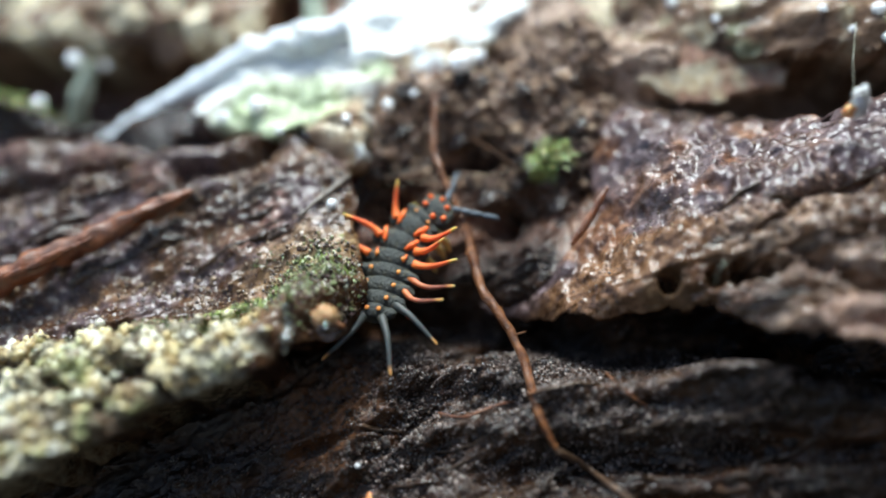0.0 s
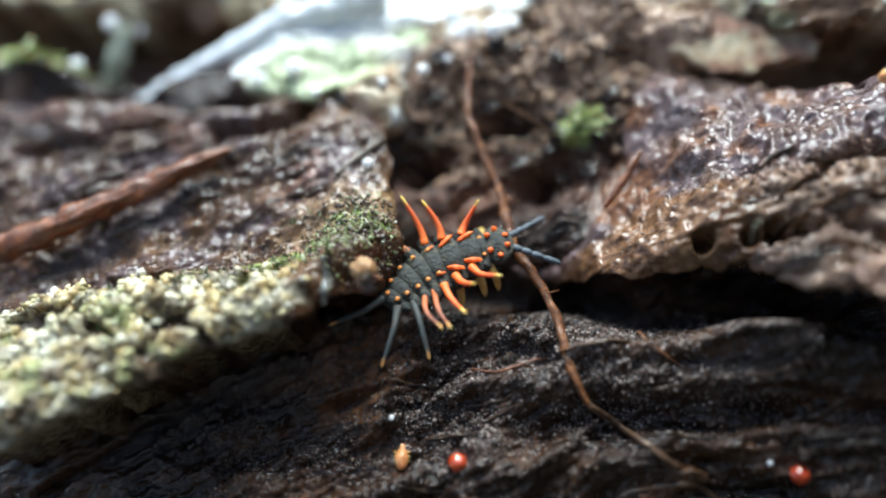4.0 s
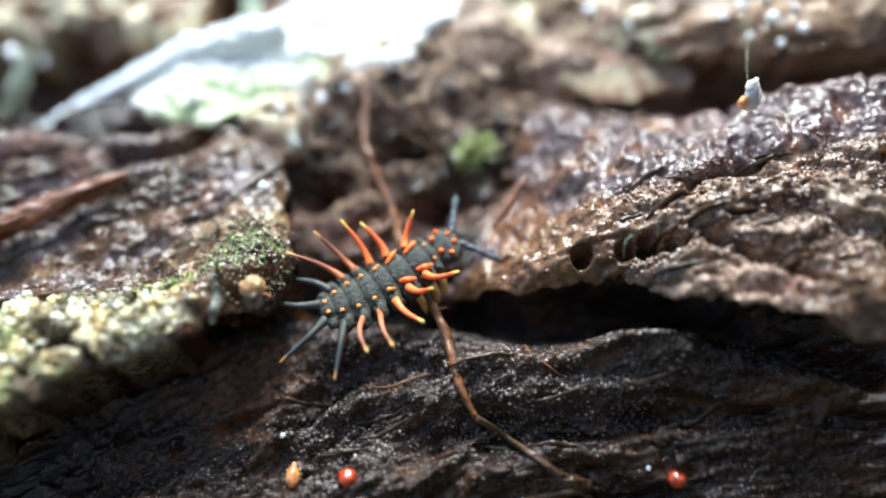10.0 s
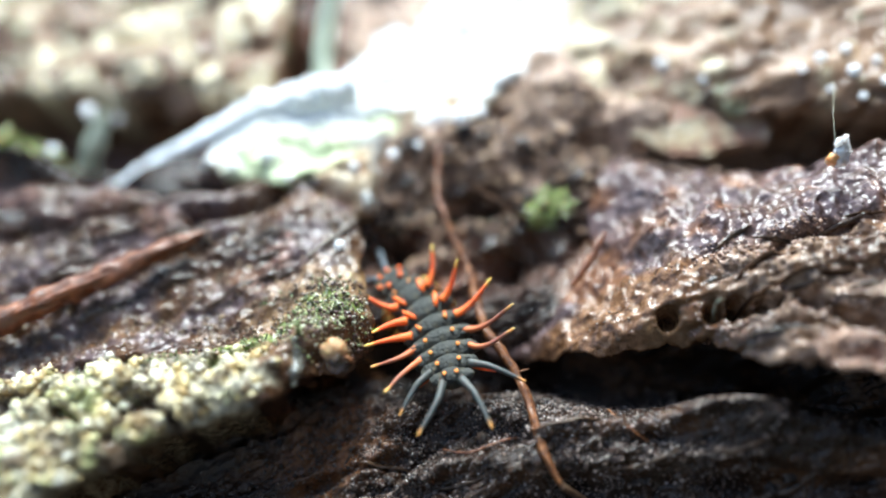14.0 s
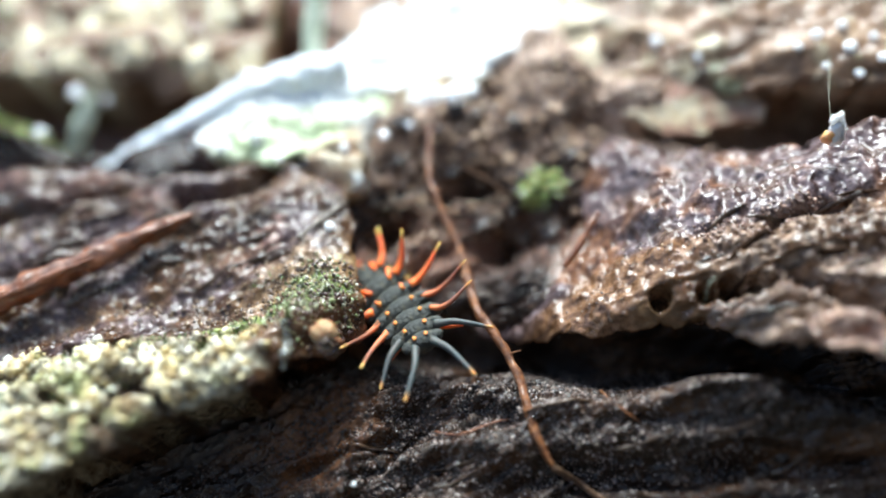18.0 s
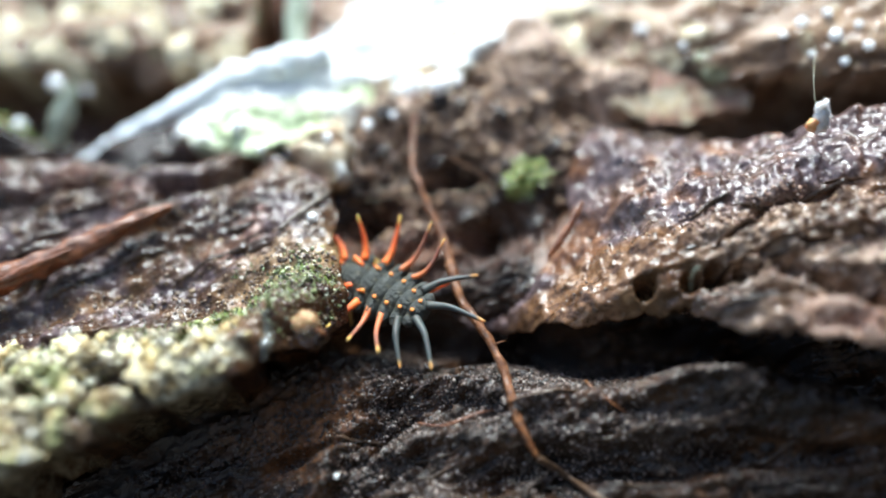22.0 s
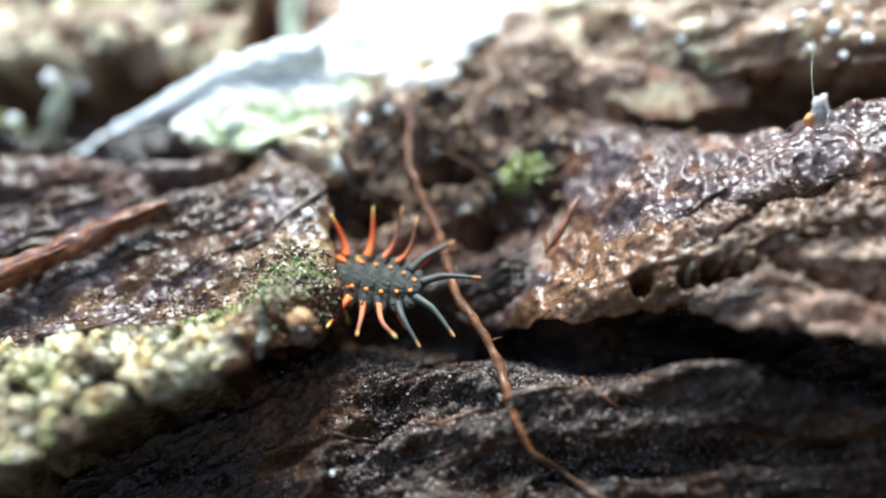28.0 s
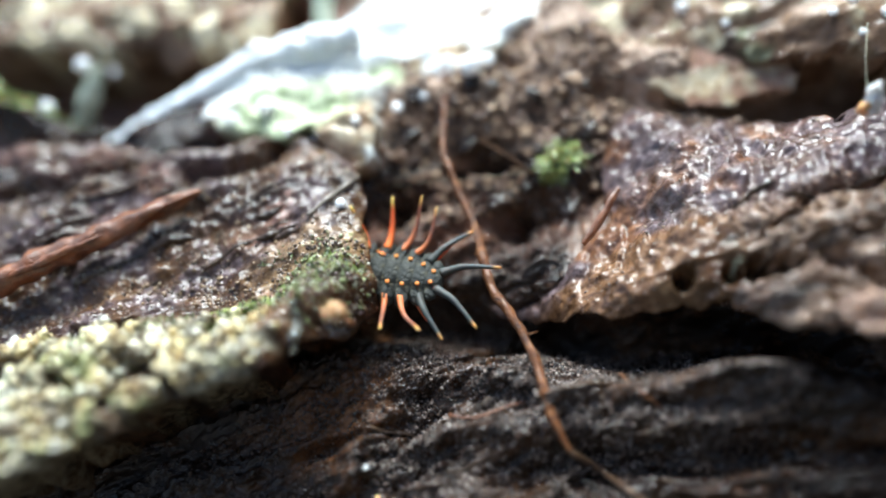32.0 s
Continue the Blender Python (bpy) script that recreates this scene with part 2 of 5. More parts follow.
def snapped(x, y, edge, keep):
    """The grid with the vertices of its kept rim drawn onto the outline, so that the rim runs smooth."""
    pad = np.zeros((x.shape[0] + 1, x.shape[1] + 1), int)
    pad[1:-1, 1:-1] = keep
    around = pad[:-1, :-1] + pad[1:, :-1] + pad[:-1, 1:] + pad[1:, 1:]
    rim = (around > 0) & (around < 4)
    step = x[0, 1] - x[0, 0]
    gy, gx = np.gradient(edge, step)
    size = np.hypot(gx, gy) + 1e-6
    far = np.clip(edge / size, -1.1 * step, 1.1 * step) * rim
    return x - far * gx / size, y - far * gy / size


def graded(x0, x1, f0, f1, coarse, fine):
    """Steps that are fine from f0 to f1 and coarse outside."""
    return np.concatenate([np.arange(x0, f0, coarse), np.arange(f0, f1, fine), np.arange(f1, x1, coarse)])


def plane_grid(x0, x1, y0, y1, step):
    return np.meshgrid(np.arange(x0, x1, step), np.arange(y0, y1, step))


# ---- the rotten log: its low ground ----
RIDGES = [(-7.77, -9.65), (-6.24, -7.39), (-4.19, -6.06), (-1.02, -6.39), (2.15, -8.66), (6.20, -8.94), (11.72, -9.65)]
RIDGE_B = [(-6.75, -9.62), (-2.52, -8.78), (0.85, -9.81), (5.26, -10.31), (10.25, -11.71)]
TRENCH = [(-4.95, -1.92), (-1.64, -3.07), (2.06, -4.38), (5.88, -5.94), (9.93, -6.33), (12.55, -7.8)]
TRENCH_B = [(12.55, -7.8), (14.21, -9.17), (15.81, -10.05), (17.63, -11.33), (19.77, -12.72)]
GULLY = [(-1.08, -11.49), (3.06, -11.03), (7.70, -12.32), (14.57, -12.95)]
CAVITY_B = [(-30.9, 16.1), (-25.4, 15.7), (-21.8, 14.9), (-19.0, 15.0), (-15.6, 16.0)]
CAVITY = [(-34.87, 22.68), (-26.73, 20.71), (-18.88, 18.30), (-13.24, 18.10), (-9.41, 19.55)]


def ground_height(x, y):
    h = -2.2 + 0.5 * fbm(x, y, 9, 3, 3)
    far = ramp(y, 3, 9)
    h = h + 1.9 * far
    d, _ = to_line(x, y, RIDGES)
    h = h + 1.0 * np.exp(-(d / 0.75) ** 2)
    d, _ = to_line(x, y, RIDGE_B)
    h = h + 0.7 * np.exp(-(d / 0.7) ** 2)
    d, _ = to_line(x, y, GULLY)
    h = h - 1.0 * np.exp(-(d / 0.8) ** 2)
    d, _ = to_line(x, y, TRENCH)
    h = h - 3.4 * np.exp(-(d / 1.45) ** 2)
    d, _ = to_line(x, y, TRENCH_B)
    h = h - 2.2 * np.exp(-(d / 0.75) ** 2)
    d, _ = to_line(x, y, CAVITY)
    h = h - 5.5 * np.exp(-(d / 2.6) ** 2)
    d, _ = to_line(x, y, CAVITY_B)
    h = h - 5.0 * np.exp(-(d / 1.7) ** 2)
    h = h + 4.6 * bump_at(x, y, *MOUND, 2.6, 1.5)
    h = h + 1.5 * bump_at(x, y, *(11.45, -10.05), 2.6, 1.2, -10)
    h = h + 1.0 * bump_at(x, y, *(8.93, -9.21), 2.2, 0.8, -6)
    h = h + 1.0 * bump_at(x, y, 5.0, 3.4, 1.5, 1.1)
    # hollows round the foot of the moss and behind the slab's tip
    for cx, cy, rx, ry, a, dep in HOLLOWS:
        h = h - dep * bump_at(x, y, cx, cy, rx, ry, a)
    h = h + 0.7 * ramp(x, 9.0, 13.0) * ramp(-y, 8.0, 10.0)
    fall = np.clip(-12.4 - y, 0, None)
    h = h - 0.85 * fall * fall / (fall + 1.2)
    rubble = ramp(y, -1.5, 1.5) * ramp(x, -7, -4)
    h = h + rubble * (0.75 * fbm(x, y, 2.4, 4, 35) + 0.25 * fbm(x, y, 0.8, 3, 37))
    east = ramp(x, 1.0, 8.0)
    fibres = (1 - east) * grain(x, y, 4.0, 1.0, 16, 4, 11) + east * grain(x, y, 6.0, 0.9, -8, 4, 12)
    fine = (1 - east) * grain(x, y, 1.4, 0.34, 18, 3, 21) + east * grain(x, y, 2.4, 0.30, -8, 3, 22)
    clefts = ramp((1 - east) * grain(x, y, 6.5, 1.5, 20, 2, 25) + east * grain(x, y, 9.0, 1.3, -9, 2, 26), 0.18, 0.55)
    h = h + (1 - 0.6 * rubble) * (0.40 * fibres + 0.24 * fine - 0.75 * clefts)
    h = h + 0.18 * fbm(x, y, 0.7, 3, 31) + 0.12 * fbm(x, y, 0.30, 2, 33)
    return h


MOUND = (-24.01, 13.52)
RUSTY = (-8.09, -7.49)
HOLLOWS = [(*(-3.3, 3.4), 1.3, 1.0, 10, 3.2), (*(1.27, 5.0), 1.9, 0.65, -6, 3.2), (*(2.55, 1.19), 1.2, 0.9, 0, 3.2),
           (*(15.63, 5.67), 5.0, 0.7, -8, 2.6), (*(21.68, 4.98), 5.5, 1.4, -8, 6.5), (*(-9.94, 8.78), 3.0, 0.7, -10, 1.5)]


def build_ground():
    x, y = np.meshgrid(graded(-34, 36, -18, 19, 0.2, 0.075), graded(-24, 42, -19, 9, 0.2, 0.075))
    z = ground_height(x, y)
    moss = ramp(bump_at(x, y, *(4.93, 3.48), 1.6, 1.2) + 0.35 * fbm(x, y, 0.7, 3, 5), 0.55, 0.8)
    pink = np.maximum(ramp(fbm(x, y, 4.0, 3, 8), 0.15, 0.7) * ramp(y, -2, 3) * 0.6, ramp(y + 0.35 * x, 6.5, 10.5) * (0.55 + 0.5 * fbm(x, y, 1.5, 3, 9)))
    keep = np.ones((x.shape[0] - 1, x.shape[1] - 1), bool)
    n = fbm(x, y, 1.1, 4, 14)
    tan = ramp(y + 0.22 * x + 1.6 * n, 4.8, 8.4) * ramp(x, -5.5, -3.0) * 0.9
    rust = 0.5 * ramp(bump_at(x, y, *RUSTY, 3.2, 3.4, -20) + 0.5 * n, 0.3, 0.9)
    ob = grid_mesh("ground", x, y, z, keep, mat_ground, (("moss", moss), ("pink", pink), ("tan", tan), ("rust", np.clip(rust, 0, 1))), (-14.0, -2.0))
    return tagged(ob, "dark brown wet rotten log surface with ridges", "log", kind="structure")


build_ground()

# ---- the left bark slab with its lichen-grown front ----
SLAB = [(-30.48, 13.09), (-23.01, 11.43), (-18.05, 9.82), (-13.29, 8.12), (-10.20, 8.22), (-7.6, 7.7), (-5.9, 6.0), (-4.8, 4.3), (-4.9, 1.7), (-4.81, -0.93), (-4.45, -2.54), (-5.07, -3.60), (-6.03, -4.42), (-7.68, -5.00), (-8.48, -5.62), (-9.09, -6.17), (-10.35, -6.34), (-12.15, -6.59), (-14.48, -7.34), (-16.75, -8.15), (-18.98, -8.79), (-23.29, -9.68)]
SLAB_CLEFTS = [[(-13.76, 6.55), (-11.92, 6.57), (-9.79, 6.58), (-8.84, 7.17)], [(-20.90, 2.45), (-17.80, 3.46), (-15.19, 4.02), (-13.13, 4.42)], [(-24.65, 7.95), (-20.91, 7.87), (-17.82, 7.97), (-15.65, 8.14)]]
CREST = [(-24.94, -4.10), (-19.57, -3.12), (-15.78, -3.42), (-12.05, -3.99), (-8.47, -3.84), (-7.45, -3.27)]


def slab_pits(x, y):
    return ramp(fbm(x, y, 1.3, 3, 46), 0.16, 0.42) * ramp(-x, 7.6, 9.2)


def slab_height(x, y):
    d, _ = to_line(x, y, CREST)
    front = ramp(-(y - np.interp(x, [p[0] for p in CREST], [p[1] for p in CREST])), -3.2, 0.6)
    h = 0.9 + 0.9 * bump_at(x, y, *(-5.72, -0.69), 3.2, 2.6) + 2.4 * front * ramp(-x, 4.6, 7.6) + 1.2 * front * ramp(x, -7.6, -4.6)
    h = h + 0.20 * front * ramp(-x, 7.5, 10.0) * np.clip(np.interp(x, [p[0] for p in CREST], [p[1] for p in CREST]) - y, 0, 4)
    h = h + 0.30 * front * fbm(x, y, 0.8, 3, 45) - 1.0 * front * slab_pits(x, y)
    tip = ramp(x, -11.0, -7.0)
    h = h + (1 - 0.6 * tip) * (0.26 * grain(x, y, 4, 1.2, 14, 4, 41) + 0.38 * fbm(x, y, 1.7, 4, 43, 0.6)) + 0.10 * grain(x, y, 1.6, 0.4, 14, 3, 51) + 0.14 * fbm(x, y, 0.5, 3, 61)
    for line, (deep, wide) in zip(SLAB_CLEFTS, ((1.5, 0.55), (0.9, 0.45), (0.9, 0.5))):
        gap, _ = to_line(x + 0.4 * fbm(x, y, 1.3, 3, 63), y + 0.4 * fbm(x, y, 1.3, 3, 64), line)
        h = h - deep * np.exp(-(gap / wide) ** 2)
    edge = inside(x, y, SLAB)
    h = h - 1.5 * bump_at(x, y, *(-10.69, -3.24), 1.1, 0.35, 8)
    roll = bump_at(x, y, *(-6.01, -3.66), 2.6, 1.8)
    h = h - 1.7 * roll * np.exp(-np.clip(edge, 0, None) / 0.9)
    return h - 0.6 * np.exp(-np.clip(edge, 0, None) / 0.45), edge, front


def build_slab():
    x, y = plane_grid(-32, -2, -14, 16, 0.11)
    z, edge, front = slab_height(x, y)
    edge = edge + 0.25 * fbm(x, y, 1.2, 3, 71)
    keep = (edge[:-1, :-1] > 0) & (edge[1:, 1:] > 0)
    n = fbm(x, y, 0.9, 4, 81)
    lichen = ramp(front + 0.28 * n, 0.70, 0.92) * ramp(-x + 1.2 * n, 8.8, 10.8) * (1 - 0.9 * slab_pits(x, y))
    moss = ramp(bump_at(x, y, *(-12.32, -3.09), 4.5, 0.9, 8) + 0.8 * bump_at(x, y, *(-6.35, -1.81), 2.6, 2.2) + 0.8 * bump_at(x, y, *(-17.93, -4.57), 3.5, 1.2) + 0.6 * n, 0.75, 1.05)
    pink = ramp(fbm(x, y, 2.2, 4, 91), 0.15, 0.7) * 0.5
    ob = tagged(new("bark_slab"), "raised brown bark slab with a cream lichen-crusted front edge", "bark")
    gold = 0.85 * ramp(bump_at(x, y, *(-7.44, -0.54), 4.0, 2.0, 10) + 0.3 * n, 0.3, 0.8)
    masks = (("lichen", lichen), ("moss", moss), ("pink", pink), ("amber", 0 * n), ("gold", gold), ("violet", ramp(fbm(x, y, 1.8, 4, 95), -0.1, 0.5) * (1 - front) * 0.8))
    crust = (front > 0.6) & (x < -7.0)
    x, y = snapped(x, y, edge, keep)
    for name, zone, label in (("bark", ~crust, "dark brown fibrous wet bark"), ("lichen_crust", crust, "cream granular lichen crust with dark pits")):
        grid_mesh(name, x, y, z, keep & zone[:-1, :-1], mat_slab, masks, (-3.4, 1.8, (-0.5, 0.8)), label, keep).parent = ob
    return ob


build_slab()

# ---- the right ledge: an amber lip over a black hollow, and the slope behind it ----
LEDGE = [(-0.05, -2.37), (-0.06, -2.70), (0.90, -3.32), (2.00, -4.00), (3.11, -4.46), (4.43, -5.50), (6.40, -5.92), (8.02, -6.17), (9.86, -6.75), (10.83, -8.04), (11.62, -8.92), (13.43, -9.47), (14.81, -10.27), (16.00, -11.11), (18.67, -12.43), (26.0, 0.5), (21.0, 1.1), (17.9, 1.5), (15.0, 3.3), (12.0, 3.9), (9.7, 5.8), (7.5, 5.0), (6.93, 1.98), (6.49, -0.37), (4.49, -1.80), (3.31, -2.72), (1.82, -2.77)]
RIM = [(15.1, 3.5), (12.1, 4.2), (9.72, 5.8), (7.2, 5.1), (6.66, 2.05), (6.15, -0.28), (4.24, -1.73), (3.06, -2.65)]
LIP = [(4.19, -4.94), (5.71, -4.92), (8.54, -4.64), (12.37, -4.28), (18.95, -4.09)]


AMBER_OUT = [(0.93, -4.69), (3.47, -3.19), (6.40, -2.21), (8.74, -2.61), (10.70, -2.77), (13.52, -3.82), (12.21, -4.69), (9.18, -4.93), (7.46, -5.52), (7.59, -6.75), (4.21, -6.70), (1.74, -5.61)]


def amber_zone(x, y):
    return ramp(inside(x, y, AMBER_OUT) + 0.35 * fbm(x, y, 1.2, 3, 119), -0.2, 0.6)


def ledge_height(x, y):
    edge = inside(x, y, LEDGE)
    d, s = to_line(x, y, LIP)
    level = ramp(x, 9.0, 12.5)
    h = 0.2 + 0.14 * np.clip(x, 0, 13) + 0.3 * (1 - level) * np.exp(-(d / 1.3) ** 2)
    ahead = y - np.interp(x, [p[0] for p in LIP], [p[1] for p in LIP])
    h = h + 0.32 * (1 - 0.85 * level) * np.clip(ahead, -1.6, 1.6) - 0.22 * level * np.clip(ahead, -3.0, 0)
    back = ramp(y - np.interp(x, [p[0] for p in LIP], [p[1] for p in LIP]), 0.3, 1.5)
    h = h + back * (0.26 * grain(x, y, 1.3, 0.55, 68, 2, 101) + 0.34 * fbm(x, y, 2.2, 3, 105))
    h = h - 2.3 * ramp(-x, -4.0, -0.4)
    d_rim, _ = to_line(x, y, RIM)
    h = h - 3.0 * (1 - ramp(d_rim + 0.5 * fbm(x, y, 1.5, 3, 107), 0.0, 6.0))
    h = h + (1 - back) * (1 - 0.25 * amber_zone(x, y)) * (0.22 * grain(x, y, 4.0, 0.5, -2, 4, 111))
    rough = ramp(x, 9.5, 12.5) * (1 - back)
    layer = grain(x, y, 4.5, 1.5, -26, 3, 113) + 0.15 * fbm(x, y, 0.8, 3, 116)
    h = h + rough * (0.16 * grain(x, y, 2.0, 0.35, -24, 4, 114) + 0.14 * fbm(x, y, 1.2, 4, 117, 0.6) + 0.26 * (ramp(layer, -0.30, -0.20) + ramp(layer, 0.05, 0.15) + ramp(layer, 0.40, 0.50) - 1.4))
    h = h + 0.11 * fbm(x, y, 0.45, 3, 121) + 0.06 * fbm(x, y, 0.26, 2, 127) + rough * (0.14 * fbm(x, y, 0.6, 4, 123, 0.7) + 0.08 * fbm(x, y, 0.24, 2, 124))
    for cx, cy, r in PITS:
        h = h - 2.8 * np.exp(-(np.hypot(x - cx, y - cy) / r) ** 4)
    for line, (deep, wide) in zip(CRACKS, ((1.6, 0.28), (1.3, 0.34), (0.9, 0.22), (0.8, 0.3))):
        gap, along = to_line(x + 0.25 * fbm(x, y, 0.9, 2, 129), y + 0.25 * fbm(x, y, 0.9, 2, 130), line)
        h = h - deep * np.exp(-(gap / (wide * (0.45 + along * (1 - along) * 2.6))) ** 2)
    return h - 0.5 * np.exp(-np.clip(edge, 0, None) / 0.3), edge, d, back


PITS = [(*(8.26, -5.41), 0.40), (*(10.13, -5.81), 0.36), (*(11.17, -5.86), 0.42), (*(12.21, -6.02), 0.3)]
CRACKS = [[(10.69, -6.01), (11.74, -6.17), (12.84, -6.17)], [(13.87, -6.29), (14.55, -7.17), (15.55, -8.05), (16.56, -9.21), (18.34, -10.62)], [(12.02, -7.27), (13.59, -7.54), (14.23, -8.25)], [(13.35, -3.82), (15.18, -3.35), (16.49, -3.24), (17.73, -3.28)]]


def build_ledge():
    x, y = plane_grid(0, 30, -14, 14, 0.085)
    z, edge, d, back = ledge_height(x, y)
    edge = edge + 0.30 * fbm(x, y, 1.1, 4, 131, 0.6)
    keep = (edge[:-1, :-1] > 0) & (edge[1:, 1:] > 0)
    n = fbm(x, y, 1.2, 4, 141)
    amber = amber_zone(x, y)
    pink = ramp(1.3 * bump_at(x, y, *(15.10, -9.47), 2.6, 0.9, -20) + 0.5 * n, 0.3, 0.9)
    tan = ramp(bump_at(x, y, *(16.53, -6.33), 3.4, 1.4, -8) + 0.5 * n, 0.35, 0.9) * 0.8
    tan = np.maximum(tan, 0.5 * ramp(x, 9.8, 12.0) * (1 - back) * ramp(n, -0.45, 0.3))
    rust = ramp(bump_at(x, y, *(6.04, -1.13), 2.4, 2.2) + bump_at(x, y, *(13.56, -4.37), 1.6, 0.6) + 0.8 * fbm(x, y, 1.6, 4, 143), 0.15, 0.8) * 0.85
    ob = tagged(new("wood_ledge"), "glistening brown rotten wood ledge with a translucent amber lip", "wood")
    lip = back < 0.5
    plate = lip & (x > 10.6 + 0.5 * n)
    masks = (("pink", pink), ("amber", amber), ("violet", np.clip(back * (0.8 + 0.4 * n), 0, 1)), ("rust", rust), ("tan", tan))
    x, y = snapped(x, y, edge, keep)
    for name, zone, label in (("slope", ~lip, "brown fibrous wet slope, bluish sky sheen tinted in"), ("lip", lip & ~plate, "amber-brown wet wood lip"), ("plate", plate, "pinkish-brown splintered wood plate")):
        grid_mesh(name, x, y, z, keep & zone[:-1, :-1], mat_ledge, masks, (-3.6, 4.5, (0.2, 1.0), 0.28), label, keep).parent = ob
    return ob


build_ledge()



# ---- small-thing helpers ----
def part(name, bm, mat, parent, label=""):
    me = bpy.data.meshes.new(name)
    bm.to_mesh(me)
    bm.free()
    me.materials.append(mat)
    me.polygons.foreach_set("use_smooth", [True] * len(me.polygons))
    ob = new(name, me)
    ob.parent = parent
    if label:
        ob["label"] = label
    return ob


def shared(name, me, parent, m, label=""):
    """One more object on a mesh that others use too."""
    ob = new(name, me)
    ob.parent = parent
    ob.matrix_basis = m
    if label:
        ob["label"] = label
    return ob


def smooth_line(pts, n):
    """A Catmull-Rom line through points, n steps a span."""
    p = [Vector(q) for q in pts]
    p = [p[0] * 2 - p[1]] + p + [p[-1] * 2 - p[-2]]
    out = []
    for k in range(1, len(p) - 2):
        a, b, c, d = p[k - 1:k + 3]
        for i in range(n):
            t = i / n
            out.append(0.5 * (2 * b + (c - a) * t + (2 * a - 5 * b + 4 * c - d) * t * t + (3 * b - a - 3 * c + d) * t ** 3))
    return out + [p[-2]]


def tube(bm, pts, radii, sides=10, rough=0.0, flat=1.0, seed=0):
    """A round, slightly uneven tube through points (mm), radii interpolated along it."""
    rings, n = [], len(pts)
    side = None
    for i, q in enumerate(pts):
        way = (pts[min(i + 1, n - 1)] - pts[max(i - 1, 0)]).normalized()
        side = (side or way.orthogonal())
        side = (side - way * side.dot(way)).normalized()
        up = way.cross(side)
        r = np.interp(i / (n - 1), np.linspace(0, 1, len(radii)), radii)
        ring = []
        for k in range(sides):
            a = 2 * math.pi * k / sides
            v = side * math.cos(a) + up * math.sin(a) * flat
            rr = r * (1 + rough * noise.noise(Vector((q.x * 1.3 + seed, q.y * 1.3, q.z * 1.3)) + v * 1.2))
            ring.append(bm.verts.new((q + v * rr) * MM))
        rings.append(ring)
    for a, b in zip(rings, rings[1:]):
        for k in range(sides):
            bm.faces.new((a[k], a[(k + 1) % sides], b[(k + 1) % sides], b[k]))
    bm.faces.new(rings[0][::-1])
    bm.faces.new(rings[-1])
    return bm


def blob(bm, centre, radii, segs=16, rings=10, rough=0.0, seed=0, m=None):
    """A lumpy ball (mm)."""
    made = bmesh.ops.create_uvsphere(bm, u_segments=segs, v_segments=rings, radius=1.0)["verts"]
    for v in made:
        d = 1 + rough * noise.noise(v.co * 1.9 + Vector((seed * 3.1, seed, 0))) + 0.5 * rough * noise.noise(v.co * 4.7 + Vector((0, seed, 1)))
        v.co = Vector((v.co.x * radii[0], v.co.y * radii[1], v.co.z * radii[2])) * d
        if m:
            v.co = m @ v.co
        v.co = (v.co + Vector(centre)) * MM
    return bm


def ground_at(x, y):
    return float(ground_height(np.array([[x]]), np.array([[y]]))[0, 0])


def slab_at(x, y):
    return float(slab_height(np.array([[x]]), np.array([[y]]))[0][0, 0])


def ledge_at(x, y):
    return float(ledge_height(np.array([[x]]), np.array([[y]]))[0][0, 0])


def simple(name, stops, size, rough, spec=0.5, coat=0.0, relief=0.02, transmission=0.0, sub=0.0, grainy=0.12):
    m, n, l, p = material(name)
    l.new(colour_ramp(m, noise_node(m, size, 5), stops), p.inputs["Base Color"])
    l.new(span(m, noise_node(m, size * 0.7, 3), 0.3, 0.7, rough * 0.75, min(1.0, rough * 1.3)), p.inputs["Roughness"])
    p.inputs["Specular IOR Level"].default_value, p.inputs["Coat Weight"].default_value = spec, coat
    p.inputs["Coat Roughness"].default_value = 0.1
    p.inputs["Transmission Weight"].default_value = transmission
    if sub:
        p.inputs["Subsurface Weight"].default_value, p.inputs["Subsurface Scale"].default_value = sub, 0.3 * MM
    if sub == 1.0:
        p.inputs["Subsurface Radius"].default_value, p.inputs["Subsurface Scale"].default_value = (1, 0.97, 0.94), 1.0 * MM
    if relief:
        l.new(bump(m, noise_node(m, grainy, 3), relief), p.inputs["Normal"])
    return m


def spine_paint(name, base, middle, tip, length):
    """Colour along a spine, from its foot to its tip."""
    m, n, l, p = material(name)
    co, sep = n.new("ShaderNodeTexCoord"), n.new("ShaderNodeSeparateXYZ")
    l.new(co.outputs["Object"], sep.inputs[0])
    along = span(m, sep.outputs["Z"], 0.0, length * MM, 0.0, 1.0)
    col = colour_ramp(m, along, [(0.0, base), (0.55, middle), (0.82, middle), (0.93, tip)])
    col = mix(m, span(m, noise_node(m, 0.15, 3), 0.4, 0.7, 0.0, 0.35), col, base)
    l.new(col, p.inputs["Base Color"])
    p.inputs["Roughness"].default_value = 0.55
    p.inputs["Subsurface Weight"].default_value, p.inputs["Subsurface Scale"].default_value = 0.25, 0.2 * MM
    l.new(bump(m, noise_node(m, 0.08, 3), 0.012), p.inputs["Normal"])
    return m


